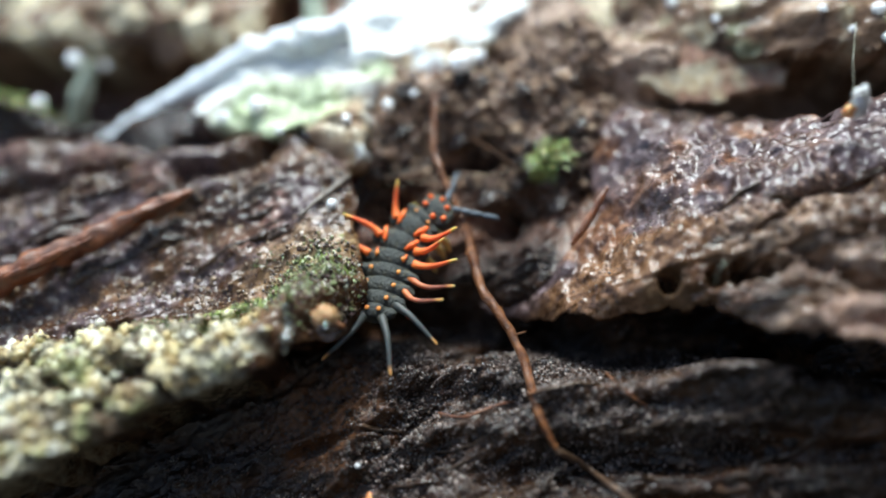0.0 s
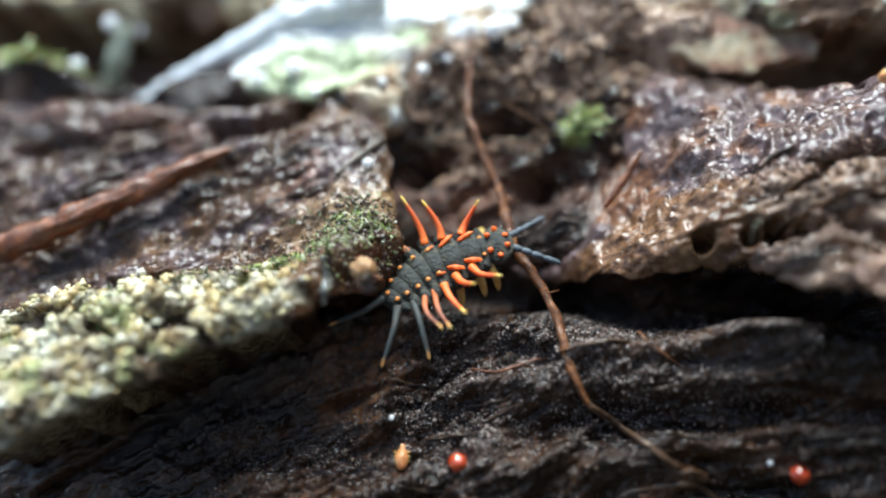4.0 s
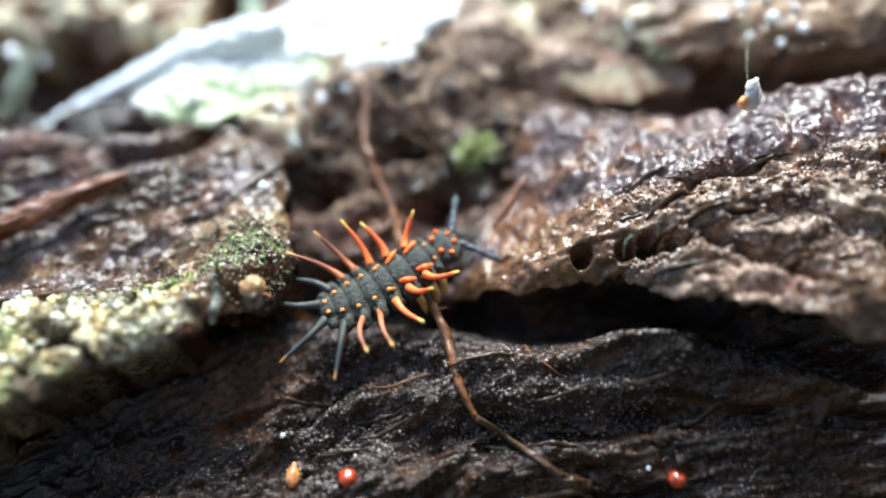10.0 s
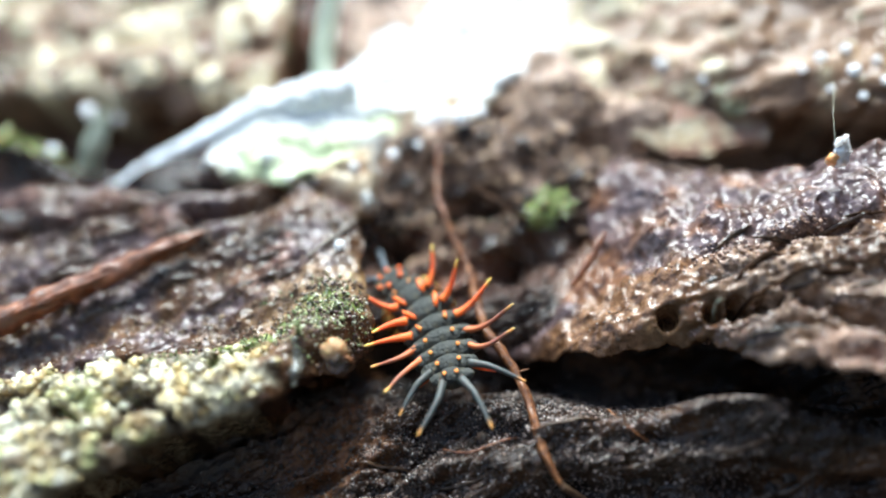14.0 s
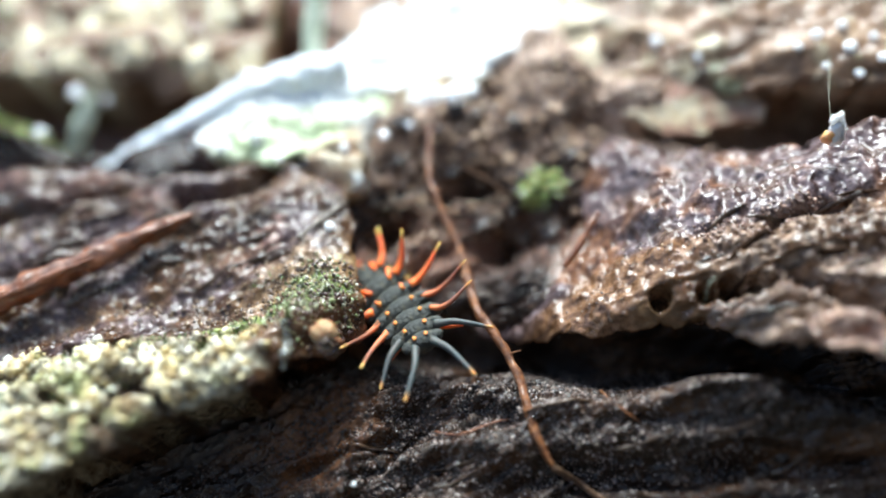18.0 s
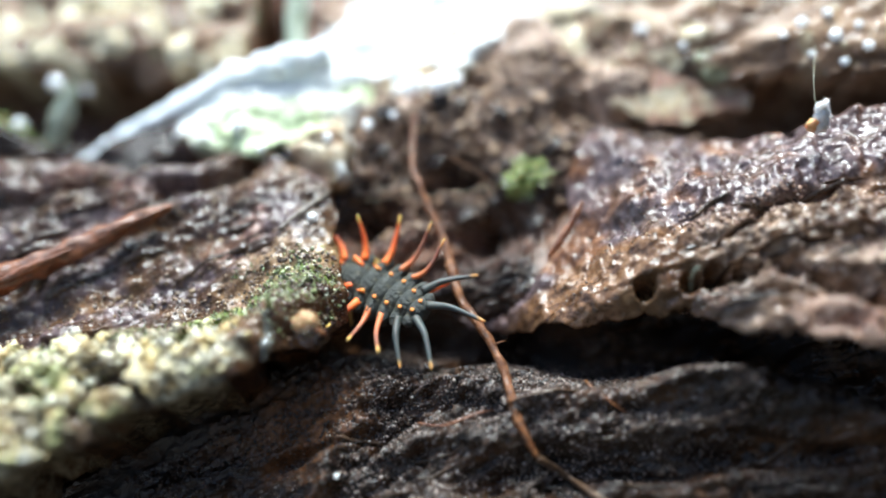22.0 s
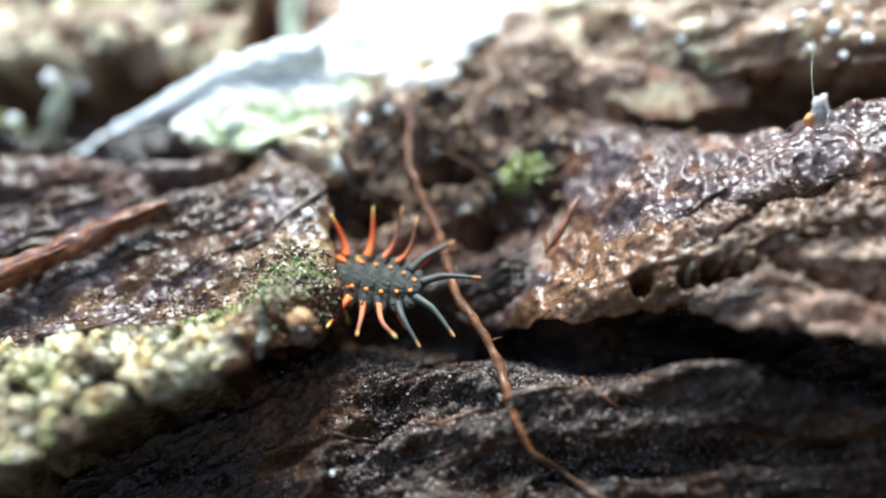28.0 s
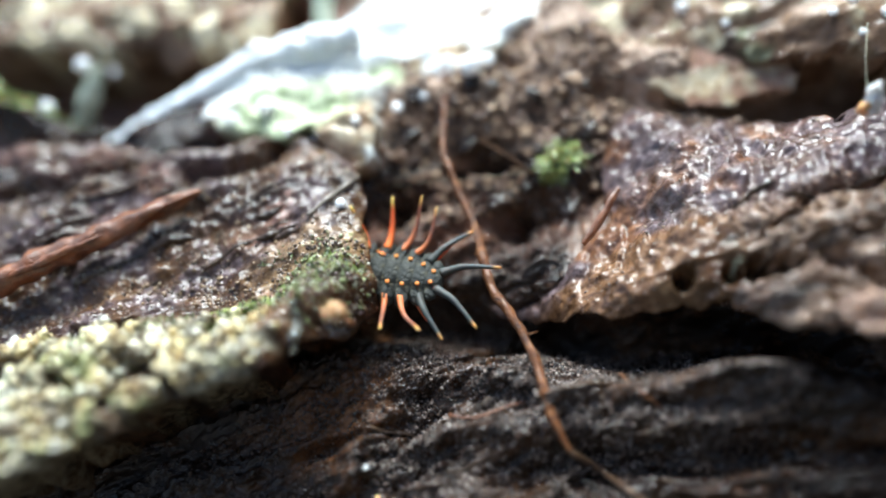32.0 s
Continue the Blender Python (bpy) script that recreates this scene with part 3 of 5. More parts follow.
mat_body = simple("springtail_skin", [(0.3, (0.018, 0.019, 0.017)), (0.5, (0.045, 0.048, 0.042)), (0.62, (0.078, 0.072, 0.050)), (0.78, (0.15, 0.115, 0.06))], 0.4, 0.62, 0.35, 0.0, 0.14, grainy=0.14)
mat_feeler = simple("feeler_skin", [(0.3, (0.05, 0.062, 0.075)), (0.7, (0.11, 0.13, 0.15))], 0.3, 0.5, 0.4, 0.0, 0.03, grainy=0.08)
mat_spine = spine_paint("orange_spine", (0.90, 0.19, 0.025), (0.86, 0.15, 0.045), (0.92, 0.66, 0.16), 2.1)
mat_rear_spine = spine_paint("dull_orange_spine", (0.66, 0.17, 0.04), (0.22, 0.09, 0.062), (0.85, 0.52, 0.16), 2.5)
mat_digit = spine_paint("grey_digit", (0.045, 0.046, 0.038), (0.055, 0.062, 0.062), (0.70, 0.34, 0.09), 2.6)
mat_knob = simple("orange_knob", [(0.3, (0.80, 0.10, 0.012)), (0.7, (0.95, 0.22, 0.03))], 0.2, 0.45, sub=0.2)
mat_pale_knob = simple("dull_orange_knob", [(0.3, (0.55, 0.16, 0.02)), (0.7, (0.78, 0.30, 0.05))], 0.2, 0.55, sub=0.2)
mat_leg = simple("amber_leg", [(0.3, (0.42, 0.22, 0.05)), (0.7, (0.80, 0.52, 0.16))], 0.4, 0.35, 0.5, 0.3, 0.02, sub=0.3)

# ---- the springtail ----
TIMES = [0, 1, 2, 3, 6, 7, 8, 9, 10, 11, 12, 12.5, 13, 16, 17, 18, 19, 20, 21, 22, 23, 24, 27, 28, 29, 30, 31, 32]
FRONT = [-53.5, -42.8, -8.3, -16.7, -2.8, -18.9, 16.9, 8.7, 1.9, -19.1, 28.9, 11.2, 26.3, 23.1, 19.9, 18.5, 37, 28.2, 29.8, 30.3, 29.1, 31.6, 34.3, 32.1, 34.5, 34.9, 34.9, 34.6]
REAR = [13.3, 21.5, 27.1, 33.2, 74.5, 58.8, 65.7, 4.8, -15.9, -47.9, 24.4, -9.4, -28.7, -19.2, -15.2, -21.5, -21.3, -18.4, -22.2, -17.1, -12.1, -13.8, -4.4, 0.7, -11.6, -2.3, 11.3, 1]
REACH = [1.11, 1.06, 0.98, 0.93, 1.15, 1.15, 1.13, 1.08, 1.11, 1.15, 1.12, 1.11, 1.17, 1.2, 1.2, 1.2, 1.16, 1.17, 1.13, 1.14, 1.13, 1.11, 1.08, 1.12, 1.05, 1.02, 1.04, 1.06]
RISE = [16, 14, 12, 10, 6, 6.3, 6.7, 7, 7.3, 7.7, 8, 13, 18, 30, 30, 30, 30, 30, 26, 22, 18.5, 15, 13.9, 13.5, 13.1, 12.8, 12.4, 12]

# name, start and end along the body from the head's front, half width, half height (mm)
BODY = [("head", -0.15, 1.3, 0.96, 0.52), ("thorax_segment", 1.05, 1.65, 0.92, 0.50), ("thorax_segment", 1.45, 2.5, 1.09, 0.62), ("thorax_segment", 2.35, 3.4, 1.24, 0.68),
        ("abdomen_segment", 3.25, 4.1, 1.33, 0.70), ("abdomen_segment", 3.95, 4.8, 1.37, 0.72), ("abdomen_segment", 4.65, 5.5, 1.33, 0.72), ("abdomen_segment", 5.3, 6.1, 1.13, 0.66), ("abdomen_segment", 5.85, 6.6, 0.83, 0.52)]
HALF = 3.6


def body_point(s, front, rear, reach, rise, dip):
    """Place and heading of the body's line, s mm from the head's front, in the animal's space."""
    d = (HALF - s) * reach
    phi, length = (front, 3.6 * reach) if d >= 0 else (rear, 3.9 * reach)
    c = radians(phi) / length + 1e-7
    a = abs(d)
    if d >= 0:
        e = radians(dip) / length + 1e-7
        flat, z = math.sin(e * a) / e, (math.cos(e * a) - 1) / e
        return math.sin(c * flat) / c, (1 - math.cos(c * flat)) / c, z, c * flat, e * a
    e = radians(rise) / length + 1e-7
    flat, z = math.sin(e * a) / e, (1 - math.cos(e * a)) / e
    return -math.sin(c * flat) / c, -(1 - math.cos(c * flat)) / c, z, c * flat, e * a


def spine_mesh(name, length, base, bend, mat):
    bm = bmesh.new()
    pts = [Vector((bend * (k / 18) ** 2 - 0.12 * bend * math.sin(5 * k / 18), 0.10 * bend * math.sin(4 * k / 18), length * k / 18)) for k in range(19)]
    pts.append(pts[-1] + Vector((0, 0, 0.05)))
    tube(bm, pts, [base * f for f in (1.45, 1.25, 1.1, 1.02, 0.95, 0.88, 0.8, 0.72, 0.64, 0.56, 0.5, 0.44, 0.12)], 12, 0.16)
    me = bpy.data.meshes.new(name)
    bm.to_mesh(me)
    bm.free()
    me.materials.append(mat)
    me.polygons.foreach_set("use_smooth", [True] * len(me.polygons))
    return me


def knob_mesh(name, radii, mat, rough=0.12):
    bm = bmesh.new()
    blob(bm, (0, 0, 0), radii, 14, 10, rough, 3)
    me = bpy.data.meshes.new(name)
    bm.to_mesh(me)
    bm.free()
    me.materials.append(mat)
    me.polygons.foreach_set("use_smooth", [True] * len(me.polygons))
    return me


def outward(x, y, z, side, lift, back, twist=0.0):
    """Pose of a spine whose foot is at (x, y, z) mm: it leans out to its side, lifted and swept back by those degrees."""
    way = Vector((-math.sin(radians(back)), side * math.cos(radians(back)) * math.cos(radians(lift)), math.sin(radians(lift)) * math.cos(radians(back)))).normalized()
    up = Vector((0, 0, 1))
    bendway = (up - way * up.dot(way)).normalized()
    m = Matrix((bendway, way.cross(bendway), way)).transposed().to_4x4()
    return Matrix.Translation(Vector((x, y, z)) * MM) @ m @ Matrix.Rotation(radians(twist), 4, "Z")


def build_springtail():
    animal = tagged(new("springtail"), "dark grey springtail with long orange spines and grey tail digits", "springtail")
    long_spine = spine_mesh("spine", 2.2, 0.15, 0.5, mat_spine)
    rear_spine = spine_mesh("spine", 2.5, 0.125, 0.8, mat_rear_spine)
    short_spine = spine_mesh("spine", 1.15, 0.12, 0.1, mat_spine)
    digit = spine_mesh("tail_digit", 2.5, 0.165, -0.5, mat_digit)
    ridge = knob_mesh("orange_ridge", (0.42, 0.13, 0.12), mat_knob, 0.3)
    dot = knob_mesh("orange_dot", (0.14, 0.13, 0.12), mat_knob)
    small = knob_mesh("orange_dot", (0.10, 0.09, 0.05), mat_pale_knob, 0.3)
    leg_bm = bmesh.new()
    tube(leg_bm, smooth_line([(0, 0, 0), (0, 0.4, -0.05), (0, 0.85, -0.3), (0.03, 1.08, -0.75), (0.05, 1.15, -1.2)], 5), [0.2, 0.22, 0.21, 0.18, 0.14, 0.06], 10, 0.08)
    leg_me = bpy.data.meshes.new("leg")
    leg_bm.to_mesh(leg_me)
    leg_bm.free()
    leg_me.materials.append(mat_leg)
    rng = random.Random(8)

    def vary(size=1.0):
        return Matrix.Rotation(radians(rng.uniform(-55, 55)), 4, "Z") @ Matrix.Scale(size * rng.uniform(0.88, 1.12), 4, Vector((0, 0, 1)))

    pieces, legs, feelers = [], [], []
    for k, (name, s0, s1, w, hgt) in enumerate(BODY):
        half = (s1 - s0) / 2 * (1.0 if name == "head" else 1.22)
        bm = bmesh.new()
        made = bmesh.ops.create_uvsphere(bm, u_segments=40, v_segments=26, radius=1.0, matrix=Matrix.Rotation(radians(90), 4, "Y"))["verts"]
        for v in made:
            c = v.co
            ring = math.hypot(c.y, c.z) + 1e-9
            full = ring ** 0.62 / ring
            y, z = c.y * full * w * (1.0 if name == "head" else 0.84), c.z * full * hgt
            ang = math.atan2(z, abs(y))
            lobe = 0.20 * math.exp(-((ang - 0.22) / 0.26) ** 2) - 0.13 * math.exp(-((ang - 0.62) / 0.13) ** 2) + 0.05 * math.exp(-((ang - 1.1) / 0.35) ** 2)
            lobe *= 1 - 0.55 * abs(c.x) ** 2
            if name == "head":
                lobe *= 0.4
                y *= 1 - 0.28 * max(0, c.x)
                z *= 1 - 0.35 * max(0, c.x)
            gr = 0.03 * noise.noise(Vector((c.x * half * 5, y * 5, z * 5 + k))) + 0.02 * noise.noise(Vector((c.x * half * 13, y * 13, z * 13)))
            v.co = Vector((c.x * half, y * (1 + lobe + gr), z * (1 + lobe * 0.5 + gr))) * MM
        seg = part(name, bm, mat_body, animal)
        pieces.append((seg, (s0 + s1) / 2))
        for side in (-1, 1):
            if name != "head":
                bm = bmesh.new()
                blob(bm, (0, 0, 0), (half * 0.66, w * 0.36, hgt * 0.46), 18, 12, 0.28, k + side)
                lobe = part("side_lobe", bm, mat_body, seg)
                lobe.matrix_basis = Matrix.Translation(Vector((-0.05, side * w * 0.86, hgt * 0.20)) * MM) @ Matrix.Rotation(radians(-side * 18), 4, "X") @ Matrix.Rotation(radians(side * (-14 + 5 * k)), 4, "Z")
            if name == "head":
                for fx, fy, fz, tall in ((0.40, 0.26, 0.38, 1.0), (-0.02, 0.66, 0.32, 1.9), (-0.42, 0.40, 0.52, 1.1)):
                    shared("orange_dot", dot, seg, Matrix.Translation(Vector((fx, side * fy, fz)) * MM) @ Matrix.Rotation(radians(-side * 40), 4, "X") @ Matrix.Diagonal((1, 1, tall, 1)))
                bm = bmesh.new()
                for a, (l0, l1, r) in enumerate(((0, 0.45, 0.17), (0.40, 0.95, 0.165), (0.88, 1.5, 0.15), (1.42, 2.3, 0.15))):
                    blob(bm, ((l0 + l1) / 2, 0, 0), ((l1 - l0) / 2 + 0.05, r, r), 14, 10, 0.10, a)
                feeler = part("antenna", bm, mat_feeler, seg, "blue-grey four-jointed antenna")
                feelers.append((feeler, side))
                continue
            if k == 1:
                shared("orange_dot", small, seg, Matrix.Translation(Vector((0.0, side * 0.45, hgt * 0.80)) * MM))
            if k in (2, 3, 4):
                turn = Matrix.Rotation(radians(side * (16, 26, 8)[k - 2]), 4, "Z") @ Matrix.Rotation(radians(-side * 30), 4, "X")
                shared("orange_ridge", ridge, seg, Matrix.Translation(Vector((0.02, side * w * (0.60, 0.60, 0.54)[k - 2], hgt * 0.84)) * MM) @ turn @ Matrix.Scale((1, 1, 0.55)[k - 2], 4))
            if k in (2, 3):
                shared("spine", long_spine, seg, outward(-0.12, side * w * 0.80, hgt * 0.58, side, 26 + rng.uniform(-8, 10), (-30, -14)[k - 2] + rng.uniform(-9, 9)) @ vary((0.85, 0.95)[k - 2]))
            if k in (4, 5, 6):
                shared("spine", long_spine if k == 4 else rear_spine, seg, outward(-0.05, side * w * 0.86, hgt * 0.44, side, (22, 14, 4)[k - 4] + rng.uniform(-8, 8), (2, 16, 32)[k - 4] + rng.uniform(-9, 9)) @ vary())
                shared("orange_dot", small, seg, Matrix.Translation(Vector((-0.05, side * w * 0.50, hgt * 0.92)) * MM) @ Matrix.Scale(1.15, 4))
            if k == 7:
                shared("tail_digit", digit, seg, outward(-0.15, side * w * 0.78, hgt * 0.30, side, 2, 34) @ vary())
                shared("spine", short_spine, seg, outward(-0.1, side * w * 0.95, -0.1, side, -4, 40))
                shared("orange_dot", small, seg, Matrix.Translation(Vector((-0.1, side * w * 0.45, hgt * 0.95)) * MM) @ Matrix.Scale(1.15, 4))
            if k == 8:
                shared("tail_digit", digit, seg, outward(-0.30, side * w * 0.50, hgt * 0.25, side, 0, 66) @ vary())
                shared("orange_dot", small, seg, Matrix.Translation(Vector((-0.1, side * 0.28, hgt * 0.97)) * MM) @ Matrix.Scale(1.15, 4))
            if k in (1, 2, 3):
                leg = shared("leg", leg_me, seg, Matrix(), "short amber leg")
                legs.append((leg, side, k, w, hgt))
    return animal, pieces, legs, feelers


springtail, pieces, legs, feelers = build_springtail()


# ---- roots, sticks and threads ----
mat_root = simple("root_bark", [(0.3, (0.05, 0.016, 0.004)), (0.52, (0.17, 0.055, 0.013)), (0.72, (0.30, 0.12, 0.038))], 0.4, 0.4, 0.35, 0.35, 0.12)
mat_twig = simple("rust_twig", [(0.3, (0.06, 0.018, 0.007)), (0.6, (0.22, 0.066, 0.020)), (0.8, (0.36, 0.14, 0.05))], 0.7, 0.38, 0.5, 0.4, 0.08)
mat_dark_stick = simple("dark_stick", [(0.3, (0.018, 0.009, 0.005)), (0.7, (0.06, 0.027, 0.012))], 0.6, 0.7, 0.1, 0.0, 0.08)
mat_straw = simple("pale_straw", [(0.3, (0.07, 0.05, 0.035)), (0.7, (0.26, 0.21, 0.16))], 0.6, 0.4, 0.5, 0.3, 0.05)
mat_grey_root = simple("bleached_root", [(0.3, (0.84, 0.88, 0.92)), (0.7, (0.92, 0.95, 0.97))], 1.4, 0.45, 0.5, 0.3, 0.12)
mat_stalk = simple("pale_green_stalk", [(0.3, (0.32, 0.36, 0.25)), (0.7, (0.6, 0.64, 0.5))], 1.2, 0.4, 0.5, 0.3, 0.05)
mat_slime = simple("slime", [(0.3, (0.4, 0.42, 0.35)), (0.7, (0.7, 0.72, 0.62))], 0.6, 0.15, 0.5, 0.5, 0.08, transmission=0.85)
mat_blade = simple("green_blade", [(0.3, (0.05, 0.08, 0.02)), (0.7, (0.14, 0.2, 0.05))], 0.5, 0.3, 0.5, 0.4, 0.0)
mat_thread = simple("thread", [(0.3, (0.3, 0.3, 0.2)), (0.7, (0.6, 0.6, 0.45))], 0.5, 0.35, 0.5, 0.3, 0.0)


def strand(name, pts, radii, mat, label, category, steps=8, sides=10, rough=0.25, flat=1.0):
    bm = bmesh.new()
    tube(bm, smooth_line(pts, steps), radii, sides, rough, flat, len(name))
    return tagged(part(name, bm, mat, None), label, category)


ROOT = [(0.41, 10.40, 0.30), (-0.02, 7.69, 0.10), (-0.56, 4.79, 0.10), (-0.40, 3.50, 0.00), (-0.19, 1.95, -0.30), (0.16, 0.31, -0.60), (0.19, -1.18, -0.80), (0.28, -2.96, -0.80), (0.76, -4.16, -0.80), (1.23, -5.64, -0.90), (1.49, -6.99, -1.00), (1.51, -8.28, -1.20), (1.65, -9.71, -1.30), (1.99, -10.83, -1.60), (3.18, -11.53, -1.70), (4.33, -13.16, -2.00), (6.12, -14.62, -2.40), (7.68, -16.09, -3.00), (8.45, -17.38, -3.60), (9.04, -18.80, -4.20)]
ROOT = [(x, y, max(z, ground_at(x, y) + 0.10) if k < 14 else ground_at(x, y) + 0.12) for k, (x, y, z) in enumerate(ROOT)]
mat_buried = simple("dusty_root_bark", [(0.3, (0.03, 0.013, 0.006)), (0.55, (0.11, 0.055, 0.026)), (0.75, (0.24, 0.15, 0.09))], 0.35, 0.5, 0.35, 0.3, 0.14)
root = tagged(new("root"), "thin reddish-brown root across the dark hollow", "root")
for name, pts, radii, mat in (("stem", ROOT[:14], [0.08, 0.12, 0.15, 0.17, 0.18, 0.19, 0.20, 0.20, 0.22, 0.22, 0.21, 0.21, 0.20, 0.18, 0.14], mat_root), ("buried_stem", ROOT[13:], [0.15, 0.14, 0.14, 0.16, 0.19, 0.19], mat_buried)):
    root_bm = bmesh.new()
    part(name, tube(root_bm, smooth_line(pts, 10), radii, 12, 0.55, 1.0, 4), mat, root)
for at, way in ((3, (0.5, 0.2, 0.5)), (6, (-0.5, 0.1, 0.35)), (9, (0.6, 0.0, 0.3)), (11, (-0.4, -0.3, 0.3))):
    root_bm = bmesh.new()
    foot = Vector(ROOT[at])
    part("rootlet", tube(root_bm, smooth_line([foot, foot + Vector(way) * 0.5, foot + Vector(way) * 0.9 + Vector((0.1, 0.05, -0.2))], 5), [0.06, 0.04, 0.015], 6, 0.3, 1.0, at), mat_root, root)
def limb(name, pts, radii, mat, label, category, core, flakes, flake_name, flake_mat, rough):
    """A rough stick with loose strips on it."""
    ob = tagged(new(name), label, category)
    line = smooth_line(pts, 14)
    bm = bmesh.new()
    part(core, tube(bm, line, radii, 16, rough, 1.0, len(name)), mat, ob)
    for k, (f0, f1, turn) in enumerate(flakes):
        a, b = int(f0 * (len(line) - 1)), int(f1 * (len(line) - 1))
        r = float(np.interp((f0 + f1) / 2, np.linspace(0, 1, len(radii)), radii))
        off = Vector((0.5 * math.cos(turn), -0.75 * math.sin(turn), 0.9 * math.sin(turn))) * r
        bm = bmesh.new()
        part(flake_name, tube(bm, [q + off for q in line[a:b + 1]], [0.03, r * 0.28, r * 0.34, r * 0.25, 0.03], 8, 0.7, 0.6, k), flake_mat, ob)
    return ob


limb("twig", [(-24.51, 0.83, 2.1), (-21.79, 1.48, 2.15), (-18.61, 2.42, 2.05), (-15.89, 3.33, 1.9), (-13.80, 4.08, 1.75), (-12.76, 4.65, 1.4)], [0.72, 0.66, 0.58, 0.5, 0.38, 0.1], mat_twig, "rust-brown twig lying on the bark slab", "twig", "wood", ((0.2, 0.5, 1.2), (0.45, 0.75, 0.6), (0.62, 0.97, 1.5)), "bark_strip", mat_twig, 0.45)
strand("straw", [(x, y, slab_at(x, y) + 0.12) for x, y in ((-7.46, 1.63), (-6.40, 2.54), (-5.54, 3.29), (-4.9, 4.0))], [0.08, 0.12, 0.13, 0.07], mat_straw, "short pale grey straw with a water bead", "straw")
strand("straw", [(-3.22, 4.26, -0.80), (-1.80, 4.35, -0.60), (-0.40, 4.37, -0.40)], [0.05, 0.07, 0.04], mat_straw, "thin pale straw near the root", "straw")
strand("stick", [(1.18, 5.64, -0.60), (2.41, 4.19, -0.60), (3.59, 2.80, -0.90)], [0.12, 0.16, 0.1], mat_dark_stick, "dark brown stick beside the moss", "stick")
strand("wood_sliver", [(4.88, -1.88, -0.60), (5.79, -1.10, -0.40), (6.58, -0.26, -0.20), (7.26, 0.52, -0.20)], [0.1, 0.2, 0.22, 0.08], mat_twig, "reddish wood sliver on the wet slope", "wood sliver", 8, 10, 0.4, 0.5)
strand("slime_strand", [(x, y, slab_at(x, y) + 0.02) for x, y in ((-7.96, -3.6), (-8.0, -4.1), (-8.05, -4.6), (-8.15, -5.1), (-8.3, -5.6))], [0.14, 0.24, 0.28, 0.26, 0.12], mat_slime, "pale glassy slime strand down the bark edge", "slime", 8, 10, 0.5)
strand("fibre", [(4.90, -8.06, -1.40), (5.21, -8.84, -1.10), (5.61, -9.40, -1.00), (6.15, -9.90, -1.40)], [0.05, 0.06, 0.05, 0.03], mat_root, "fine curled brown wood fibre", "fibre")
strand("fibre", [(-2.75, -8.20, -1.60), (-1.65, -8.69, -1.30), (-0.08, -8.48, -1.30), (0.69, -8.39, -1.60)], [0.04, 0.05, 0.05, 0.03], mat_twig, "fine curled brown wood fibre", "fibre")
strand("sprout", [(9.86, -6.31, 1.60), (9.88, -6.09, 2.30), (10.11, -5.88, 2.60), (10.38, -5.84, 2.50)], [0.016, 0.02, 0.02, 0.012], mat_stalk, "hair-fine pale green sprout in the pit", "sprout")
strand("sprout", [(-8.03, -3.68, 2.60), (-7.72, -3.48, 3.40), (-7.44, -3.13, 3.90)], [0.06, 0.09, 0.02], mat_blade, "tiny dark green grass blade in the moss", "sprout")
strand("thread", [(-3.33, 3.55, -0.40), (-1.89, 3.22, -0.10), (0.70, 2.86, -0.10), (3.37, 2.82, -0.60)], [0.006, 0.005, 0.005, 0.006], mat_thread, "fine pale silk thread across the dark hollow", "thread", 4, 6, 0.0)
strand("thread", [(17.54, -0.59, 3.20), (18.01, 0.84, 3.40), (18.42, 1.98, 3.60), (19.76, 4.32, 3.00)], [0.010, 0.010, 0.010, 0.010], mat_thread, "taut silk thread on the white fungus", "thread", 4, 6, 0.0)
limb("bleached_root", [(-19.56, 11.83, -1.60), (-17.35, 12.49, -1.20), (-14.37, 13.00, -0.60), (-11.42, 13.59, 0.00), (-8.91, 13.81, 0.40), (-6.13, 13.46, 0.80), (-3.76, 13.43, 1.00)], [0.3, 0.45, 0.6, 0.75, 0.9, 0.95, 0.85], mat_grey_root, "pale bleached root lying over a dark cavity", "root", "wood", ((0.1, 0.5, 0.9), (0.35, 0.8, 1.4)), "fibre_strip", mat_grey_root, 0.45)
strand("stalk", [(-5.80, 14.38, 0.50), (-5.52, 16.21, 1.20), (-4.89, 18.10, 2.00), (-4.13, 19.73, 3.00)], [0.55, 0.6, 0.65, 0.6], mat_stalk, "upright pale green plant stalk", "stalk", 8, 12, 0.2)

strand("shoot", [(-21.98, 14.18, -2.50), (-20.90, 14.81, -1.20), (-19.99, 15.49, -0.20), (-19.34, 16.17, 0.60)], [0.45, 0.62, 0.5, 0.6, 0.4, 0.2], mat_stalk, "pale grey-green shoot in the dark cavity", "shoot", 10, 12, 0.6)

# ---- beads of water, eggs, mites ----
mat_water, _n, _l, _p = material("water")
_p.inputs["Base Color"].default_value = (1, 1, 1, 1)
_p.inputs["Roughness"].default_value, _p.inputs["IOR"].default_value, _p.inputs["Transmission Weight"].default_value = 0.02, 1.33, 1.0
# clear water coloured white: the sky's glint is put into the bead's colour
mat_white_glint = simple("white_glint_water", [(0.3, (0.88, 0.9, 0.92)), (0.7, (0.95, 0.96, 0.97))], 0.6, 0.12, 0.8, 0.8, 0.0, sub=1.0)
mat_tan = simple("tan_shell", [(0.35, (0.30, 0.15, 0.06)), (0.65, (0.58, 0.36, 0.18))], 0.4, 0.4, 0.4, 0.3, 0.05, sub=0.3)
mat_egg = simple("orange_egg", [(0.3, (0.42, 0.12, 0.03)), (0.7, (0.72, 0.36, 0.15))], 0.35, 0.2, 0.6, 0.6, 0.015, sub=0.4)
